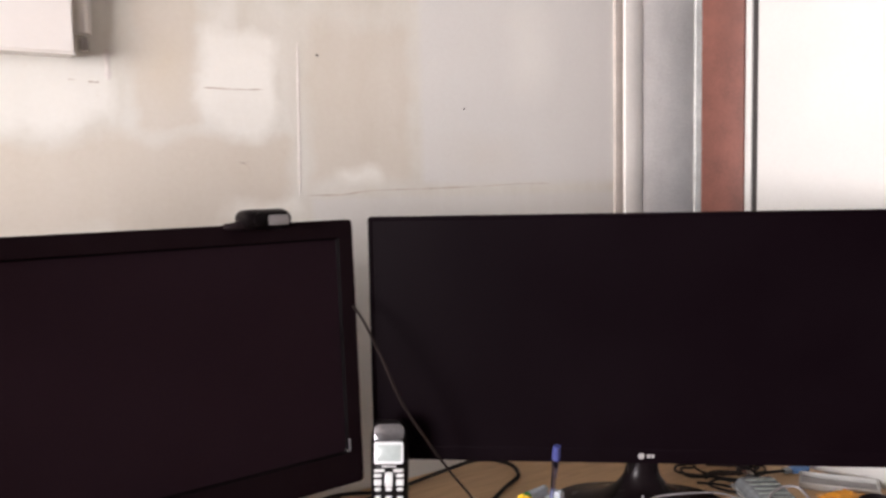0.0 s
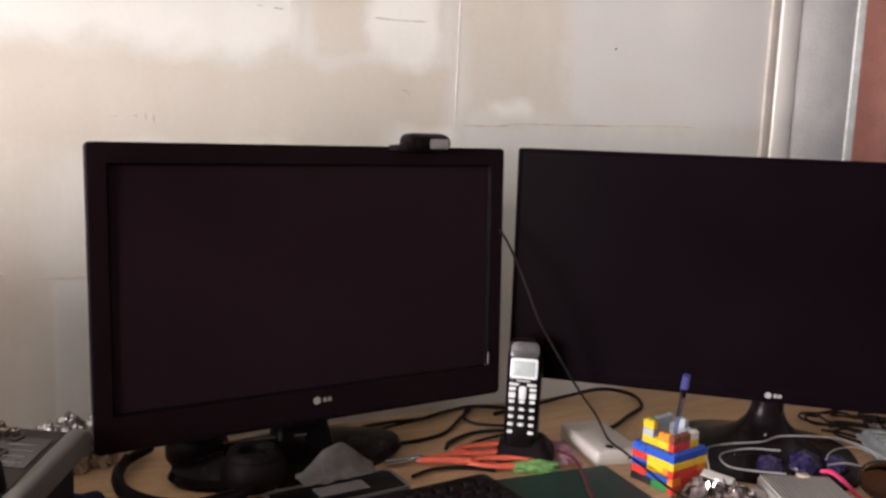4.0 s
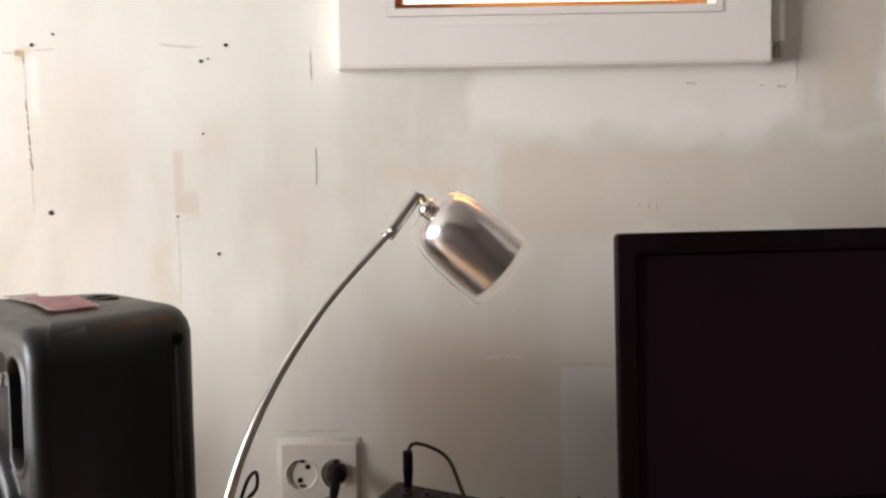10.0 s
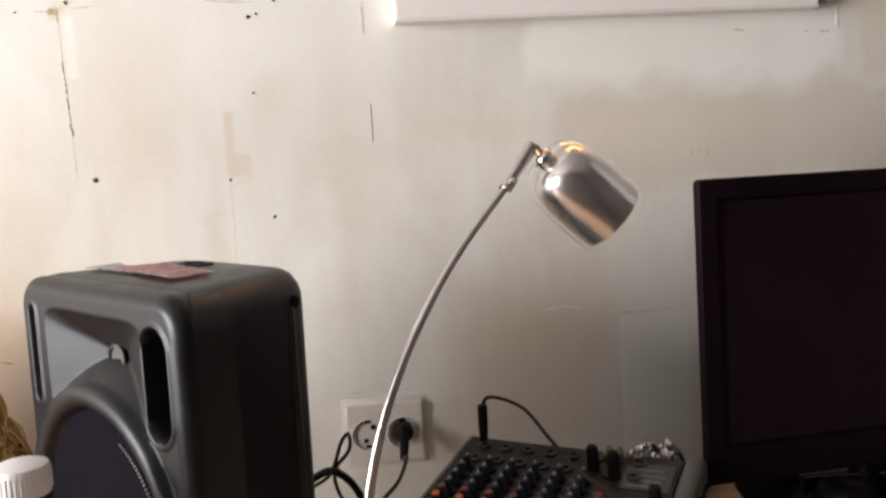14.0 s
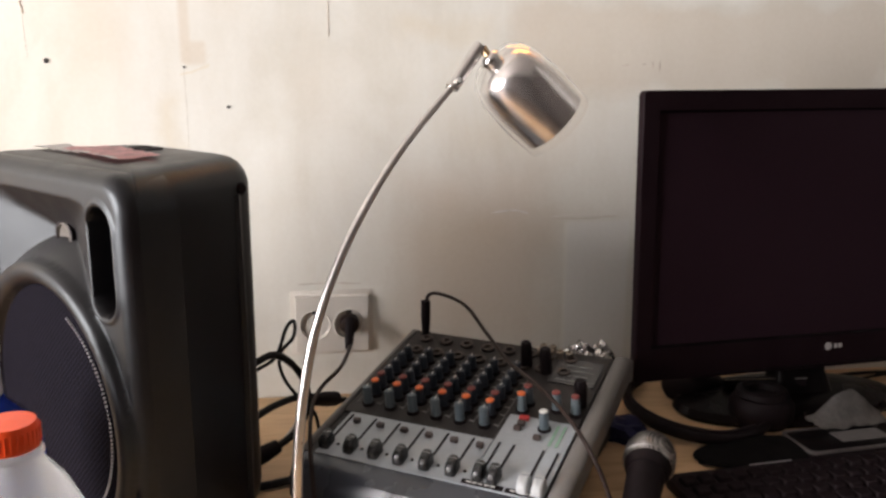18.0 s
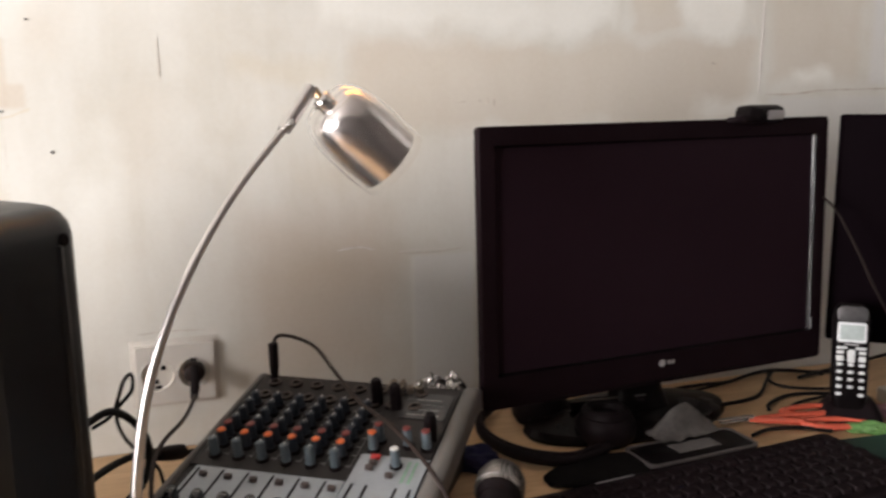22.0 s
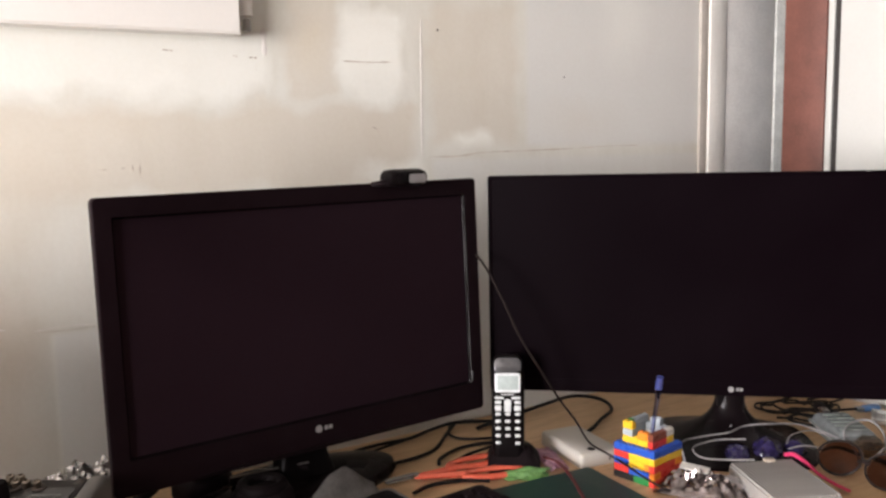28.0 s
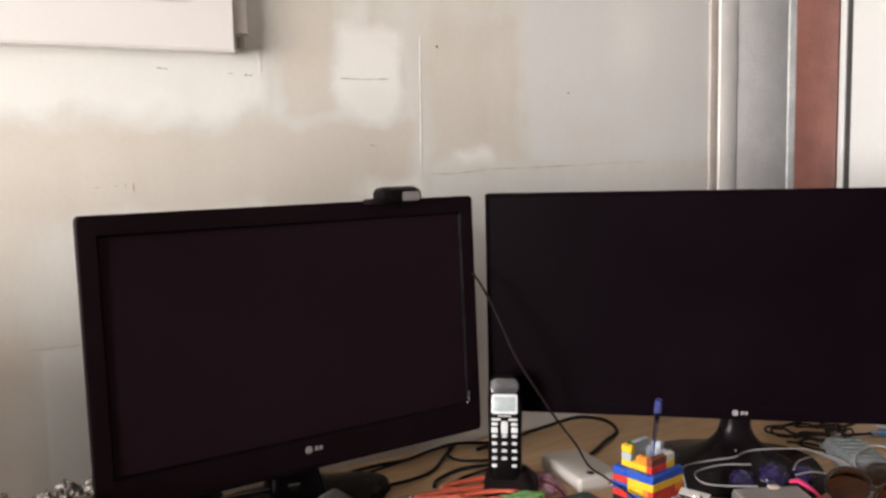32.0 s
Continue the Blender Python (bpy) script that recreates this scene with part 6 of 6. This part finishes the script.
ribbed_box()
strap = solid("pink_strap", tube([(0.898, -0.440, DESK + 0.030), (0.904, -0.450, DESK + 0.032), (0.910, -0.465, DESK + 0.024), (0.913, -0.480, DESK + 0.014), (0.914, -0.500, DESK + 0.008), (0.912, -0.524, DESK + 0.006)], [0.0052, 0.0066, 0.0054, 0.0048, 0.0046, 0.0046], 10, 8, flat=0.45), plain("hot_pink_rubber", (0.75, 0.05, 0.17), 0.45, vary=0.1), "hot pink rubber strap lying against the ribbed box", "strap")
def snack_packet():
    """A puffed foil bag with crimped ends and deep crinkles."""
    b = bmesh.new()
    g = []
    for j in range(31):
        v = j / 15 - 1
        row = []
        for i in range(53):
            u = i / 26 - 1
            puff = max(0.0, 1 - abs(u) ** 3.0) * max(0.0, 1 - abs(v) ** 2.4)
            fold = abs(noise.noise(Vector((u * 2.6 + 3, v * 2.2, 5)))) + 0.5 * abs(noise.noise(Vector((u * 6 + v * 2, v * 5, 9))))
            z = 0.0035 + 0.027 * puff * (1.10 - 0.85 * fold) + 0.0022 * (0.5 - abs(noise.noise(Vector((u * 7 + 2 * v, v * 6 - u * 3, 1))))) * (0.4 + puff)
            row.append(b.verts.new((u * 0.054 * (1 - 0.05 * v * v), v * 0.031 * (1 - 0.18 * puff), max(0.001, z))))
        g.append(row)
    for j in range(30):
        for i in range(52):
            b.faces.new((g[j][i], g[j][i + 1], g[j + 1][i + 1], g[j + 1][i]))
    bmesh.ops.solidify(b, geom=list(b.faces), thickness=0.0006)
    return solid("foil_packet", b, plain("snack_foil", (0.50, 0.44, 0.44), 0.17, 1.0, vary=0.25, scale=60), "crumpled shiny silver snack packet with a pale label", "packet", pose(0.762, -0.418, DESK, 0, 0, -64), sharp=32)


snack_packet()
crumple("plastic_bag", "crumpled pale milky plastic bag beside the packet", "plastic bag", pose(0.795, -0.428, DESK, 0, 0, -50), 0.030, 0.016, 0.012, plain("milky_plastic", (0.52, 0.49, 0.50), 0.3, vary=0.25, scale=60), 63, 4, 0.30)
lab = solid("paper_slip", slab(rounded(0.036, 0.016, 0.002), 0, 0.0006, 0.0), plain("pale_slip", (0.70, 0.68, 0.64), 0.5), "small pale paper slip on the silver packet", "paper slip", pose(0.760, -0.410, DESK + 0.0325, 8, 5, -60))
for (x, y, s, sd) in ((0.888, -0.372, 0.024, 31), (0.930, -0.388, 0.029, 33), (0.972, -0.402, 0.023, 35)):
    crumple("violet_trinket", "glossy dark violet translucent plastic trinket", "trinket", pose(x, y, DESK, 0, 0, 30), s * 0.92, s * 0.72, s * 0.70, plain("violet_plastic", (0.022, 0.015, 0.070), 0.10, vary=0.6, scale=90), sd, 4, 0.12)


def sunglasses():
    t = thing("sunglasses", "large brown-tinted sunglasses folded on the desk", "sunglasses", pose(0.968, -0.508, DESK, 0, 0, -86) @ Matrix.Scale(0.94, 4))
    LN = glass_of("brown_tinted_lens", (0.085, 0.030, 0.020), 0.10, 1.2)
    FR = plain("tortoise_frame", (0.012, 0.007, 0.006), 0.3, vary=0.5, scale=60)
    for s in (-1, 1):
        M = pose(s * 0.034, 0, 0.024, 48, 0, s * -6)
        rim_part = part("lens_rim", tube([(0.030 * math.cos(a), 0.026 * math.sin(a), 0.004 * math.cos(a) ** 2) for a in [2 * math.pi * k / 20 for k in range(21)]], 0.0019, 8, 3), FR, t, "", M)
        part("lens", rings([[(0.029 * f * math.cos(a), 0.025 * f * math.sin(a), 0.006 * (1 - f * f)) for a in [2 * math.pi * k / 24 for k in range(24)]] for f in (1.0, 0.8, 0.5, 0.1)], (False, True)), LN, rim_part)
        part("temple", tube([(s * 0.064, 0.004, 0.024), (s * 0.060, 0.045, 0.014), (s * 0.02, 0.060, 0.006), (s * -0.03, 0.058, 0.004)], 0.0024, 8, 5), FR, t)
    part("bridge", tube([(-0.008, 0, 0.026), (0, -0.002, 0.029), (0.008, 0, 0.026)], 0.0024, 8), FR, t)
    return t


sunglasses()
CLEAR = plain("smoky_clear_plastic", (0.23, 0.25, 0.26), 0.14, vary=0.25, scale=60)


def clear_case():
    """A blister shell with a ribbed insert and a metal connector at one end."""
    t = thing("clear_case", "smoky clear plastic case with a metal connector, among loose leads", "plastic case", pose(1.099, -0.394, DESK, 0, 0, 55))
    shell = rings([[(x, y, z) for x, y in rounded(a, c, 0.007)] for a, c, z in ((0.112, 0.060, 0.0), (0.112, 0.060, 0.010), (0.104, 0.052, 0.021), (0.094, 0.044, 0.024))])
    part("shell", shell, CLEAR, t)
    part("flange", slab(rounded(0.120, 0.068, 0.009), 0.009, 0.0105), plain("clear_flange", (0.45, 0.47, 0.46), 0.12, vary=0.2), t)
    for k in range(5):
        part("insert_rib", box(0.004, 0.040, 0.002, (-0.036 + k * 0.017, 0, 0.0246), 0.0006), plain("insert_green_grey", (0.22, 0.25, 0.23), 0.3, vary=0.4, scale=90), t)
    part("metal_tongue", box(0.020, 0.013, 0.006, (0.068, 0.004, 0.020), 0.001), CHROME, t, "bright metal connector")
    part("black_plug", box(0.034, 0.017, 0.011, (0.094, -0.001, 0.0165), 0.003, m=pose(0, 0, 0)), BLACK, t, "black moulded plug")
    return t


clear_case()
for x, y, sx, sy, sz, sd, lab in ((1.066, -0.455, 0.026, 0.020, 0.016, 53, "crumpled brownish clear plastic scrap"), (1.085, -0.553, 0.036, 0.024, 0.012, 57, "crumpled clear plastic wrap")):
    crumple("plastic_wrap", lab, "plastic wrap", pose(x, y, DESK, 0, 0, 40), sx, sy, sz, glass_of("clear_wrap", (0.80, 0.82, 0.81) if sd != 53 else (0.62, 0.48, 0.36), 0.22, 1.22), sd, 4, 0.18)
plug = thing("blue_plug", "small blue network plug on a black lead", "plug", pose(1.250, -0.343, DESK, 0, 0, -20))
part("grip", box(0.030, 0.013, 0.010, (0, 0, 0.005), 0.003), plain("blue_boot", (0.09, 0.20, 0.42), 0.4), plug)
part("tip", box(0.012, 0.010, 0.007, (-0.021, 0, 0.005), 0.001), CLEAR, plug)
bx = thing("white_tray", "open white cardboard tray of small parts", "tray", pose(1.240, -0.412, DESK, 0, 0, -58) @ Matrix.Diagonal((1.05, 0.75, 0.42, 1)))
part("floor", box(0.100, 0.07, 0.004, (0, 0, 0.002)), plain("grey_card", (0.42, 0.41, 0.40), 0.7), bx)
for sx, sy, x, y in ((0.100, 0.003, 0, 0.0335), (0.100, 0.003, 0, -0.0335), (0.003, 0.064, 0.0485, 0), (0.003, 0.064, -0.0485, 0)):
    part("side", box(sx, sy, 0.018, (x, y, 0.013), 0.0006), WHITE, bx)
crumple("orange_scrap", "crumpled orange plastic scrap on the desk", "plastic scrap", pose(1.176, -0.455, DESK, 0, 0, -35), 0.034, 0.020, 0.012, plain("orange_plastic", (0.72, 0.30, 0.03), 0.35, vary=0.25, scale=70), 41, 3, 0.5)
solid("black_pot", lathe([(0.0, 0), (0.020, 0), (0.022, 0.003), (0.022, 0.022), (0.019, 0.024), (0.018, 0.020), (0.0, 0.018)], 28, (False, False)), BLACK, "small round black plastic pot", "pot", pose(1.172, -0.508, DESK) @ Matrix.Diagonal((1.15, 1.15, 1.1, 1)))
rc = thing("round_case", "shallow round brownish clear plastic case", "plastic case", pose(1.102, -0.505, DESK))
part("dish", lathe([(0.0, 0.0), (0.026, 0.0), (0.029, 0.004), (0.029, 0.011), (0.027, 0.011), (0.026, 0.003), (0.0, 0.0025)], 32, (False, False)), plain("brown_clear_plastic", (0.16, 0.115, 0.085), 0.15, vary=0.3, scale=60), rc)
part("rim", tube([(0.028 * math.cos(2 * math.pi * k / 18), 0.028 * math.sin(2 * math.pi * k / 18), 0.0112) for k in range(19)], 0.0014, 6, 3), CLEAR, rc)


# ---- bottles and raffia by the loudspeaker ----
def blue_bottle():
    t = thing("blue_bottle", "deep blue plastic bottle with a white screw cap and label", "bottle", pose(-0.497, -0.449, DESK))
    part("body", lathe([(0.0, 0), (0.038, 0), (0.043, 0.006), (0.044, 0.02), (0.044, 0.135), (0.041, 0.155), (0.032, 0.175), (0.0195, 0.188), (0.0172, 0.194), (0.0172, 0.222), (0.0, 0.222)], 36, (False, False)), plain("blue_bottle_plastic", (0.010, 0.035, 0.30), 0.12, vary=0.25, scale=25), t)
    part("neck_label", lathe([(0.0180, 0.190), (0.0182, 0.192), (0.0180, 0.214), (0.0176, 0.215)], 32, (False, False)), plain("white_label", (0.50, 0.50, 0.53), 0.5, vary=0.3, scale=120), t, "white printed neck label")
    ink = plain("grey_print", (0.16, 0.16, 0.19), 0.6)
    for k in range(4):
        for j in range(3):
            q = radians(-104 + j * 24 + 7 * (k % 2))
            part("print_bar", box(0.0060 - 0.0012 * ((j + k) % 3), 0.0004, 0.0013, (0, 0, 0)), ink, t, "", pose(0.0183 * math.cos(q), 0.0183 * math.sin(q), 0.1965 + 0.0045 * k, 0, 0, math.degrees(q) + 90))
    part("dark_ring", lathe([(0.0178, 0.2150), (0.0192, 0.2165), (0.0192, 0.2200), (0.0180, 0.2212)], 32, (False, False)), plain("navy_ring", (0.01, 0.012, 0.05), 0.3), t)
    b = lathe([(0.0184, 0.2210), (0.0190, 0.2225), (0.0190, 0.238), (0.0180, 0.2412), (0.0150, 0.2425), (0.0, 0.2428)], 40, (True, False))
    cap = part("cap", b, plain("white_cap", (0.76, 0.76, 0.75), 0.4, vary=0.04), t, "white ribbed screw cap")
    ridge = mesh_of("cap_ridge", box(0.0012, 0.0009, 0.014, (0, 0, 0), 0.0003), plain("cap_rib", (0.74, 0.74, 0.73), 0.4))
    for k in range(36):
        a = 2 * math.pi * k / 36
        part("cap_ridge", ridge, None, cap, "", pose(0.0191 * math.cos(a), 0.0191 * math.sin(a), 0.2305, 0, 0, math.degrees(a) + 90))
    return t


def clear_bottle():
    t = thing("clear_bottle", "clear plastic bottle beaded with drops under an orange cap", "bottle", pose(-0.4150, -0.612, DESK))
    m = glass_of("clear_bottle_plastic", (0.82, 0.83, 0.83), 0.26, 1.25)
    m.node_tree.nodes["Principled BSDF"].inputs["Transmission Weight"].default_value = 0.87
    out = [(0.036, 0), (0.041, 0.006), (0.043, 0.02), (0.043, 0.120), (0.0425, 0.140), (0.040, 0.164), (0.035, 0.183), (0.027, 0.201), (0.018, 0.214), (0.0138, 0.2215), (0.0135, 0.230)]
    inn = [(r - 0.0012, z + (0.0015 if z == 0 else 0)) for r, z in out[::-1]]
    bd = part("body", lathe(out + inn, 40, (False, False)), m, t)
    bd.visible_shadow = False
    part("neck_ring", lathe([(0.0140, 0.2190), (0.0168, 0.2205), (0.0168, 0.2225), (0.0142, 0.2240)], 28, (False, False)), m, t)
    cap = part("cap", lathe([(0.0150, 0.2250), (0.0156, 0.2262), (0.0154, 0.236), (0.0142, 0.2395), (0.0, 0.2402)], 36, (True, False)), plain("orange_bottle_cap", (0.86, 0.080, 0.011), 0.35, vary=0.05), t, "orange ribbed screw cap")
    ridge = mesh_of("cap_ridge", box(0.0011, 0.0008, 0.0095, (0, 0, 0), 0.0003), plain("orange_cap_rib", (0.86, 0.080, 0.011), 0.35))
    for k in range(32):
        a = 2 * math.pi * k / 32
        part("cap_ridge", ridge, None, cap, "", pose(0.0156 * math.cos(a), 0.0156 * math.sin(a), 0.2315, 0, 0, math.degrees(a) + 90))
    r = random.Random(8)
    b = bmesh.new()
    for k in range(260):
        z, a = r.uniform(0.12, 0.205), r.uniform(0, 2 * math.pi)
        rad = float(np.interp(z, [p[1] for p in out], [p[0] for p in out]))
        s = r.uniform(0.0004, 0.0013)
        bmesh.ops.create_icosphere(b, subdivisions=1, radius=s, matrix=Matrix.Translation((rad * math.cos(a), rad * math.sin(a), z)))
    tagged(part("water_drops", b, glass_of("water", (1, 1, 1), 0.02, 1.33), t, "beads of condensed water"), kind="stuff")
    return t


blue_bottle()
clear_bottle()


def raffia_basket():
    t = thing("raffia_basket", "loosely woven yellow raffia basket of dark red bulbs", "basket", pose(-0.735, -0.135, DESK))
    r = random.Random(5)
    R = plain("yellow_raffia", (0.50, 0.29, 0.085), 0.6, vary=0.35, scale=40)
    RL = plain("pale_raffia", (0.66, 0.47, 0.20), 0.55, vary=0.3, scale=40)

    def on(a, z):
        rad = 0.115 * math.sin(min(1.0, (z + 0.05) / 0.20) * 1.57) * (1 - max(0.0, z - 0.12) * 2.6)
        return Vector((rad * math.cos(a), rad * math.sin(a) * 0.85, z))
    for k in range(230):
        a, da = r.uniform(0, 6.28), r.choice((-1, 1)) * r.uniform(0.4, 1.6)
        z0, z1 = r.uniform(0.006, 0.17), r.uniform(0.12, 0.27)
        pts = [on(a + da * s + r.uniform(-0.3, 0.3), z0 + (z1 - z0) * s + r.uniform(-0.012, 0.012)) + Vector((r.uniform(-1, 1), r.uniform(-1, 1), 0)) * 0.010 for s in (0, 0.17, 0.33, 0.5, 0.67, 0.83, 1)]
        if k % 4 == 0:
            pts.append(pts[-1] + Vector((r.uniform(-0.03, 0.04), r.uniform(-0.03, 0.03), r.uniform(-0.02, 0.012))))
        part("raffia_strand", tube(pts, r.uniform(0.0009, 0.0026), 5, 5, flat=0.5), RL if k % 2 == 0 else R, t)
    for k in range(9):
        z = 0.02 + 0.026 * k
        part("raffia_hoop", tube([on(2 * math.pi * j / 12, z + r.uniform(-0.008, 0.008)) for j in range(13)], 0.0030, 5, 3, flat=0.5), R, t)
    bulb = plain("dark_red_skin", (0.16, 0.05, 0.035), 0.5, vary=0.5, scale=30)
    brown = plain("golden_brown_skin", (0.36, 0.17, 0.06), 0.5, vary=0.5, scale=30)
    for k in range(16):
        q, z = 2.4 * k, 0.045 + 0.0105 * k
        w = 0.066 * (1 - max(0.0, z - 0.14) * 3.0)
        part("bulb", lathe([(0.0, -0.034), (0.020, -0.028), (0.036, -0.008), (0.034, 0.012), (0.016, 0.028), (0.004, 0.040), (0.0, 0.044)], 14, (False, False), m=pose(w * math.cos(q), w * 0.8 * math.sin(q), z, r.uniform(-30, 30), r.uniform(-30, 30), 0)), brown, t, "golden brown papery bulb")
    for x, y, z, s in ((0.03, -0.03, 0.05, 0.046), (-0.04, 0.02, 0.05, 0.044), (0.05, 0.04, 0.12, 0.04), (0.01, -0.05, 0.14, 0.04), (-0.03, 0.0, 0.18, 0.045), (0.045, -0.01, 0.20, 0.035)):
        part("bulb", lathe([(0.0, -0.9 * s), (0.5 * s, -0.8 * s), (0.95 * s, -0.25 * s), (0.9 * s, 0.3 * s), (0.45 * s, 0.75 * s), (0.12 * s, 1.0 * s), (0.0, 1.2 * s)], 16, (False, False), m=pose(x, y, z, r.uniform(-30, 30), r.uniform(-30, 30), 0)), bulb, t, "dark red papery bulb")
    return t


raffia_basket()
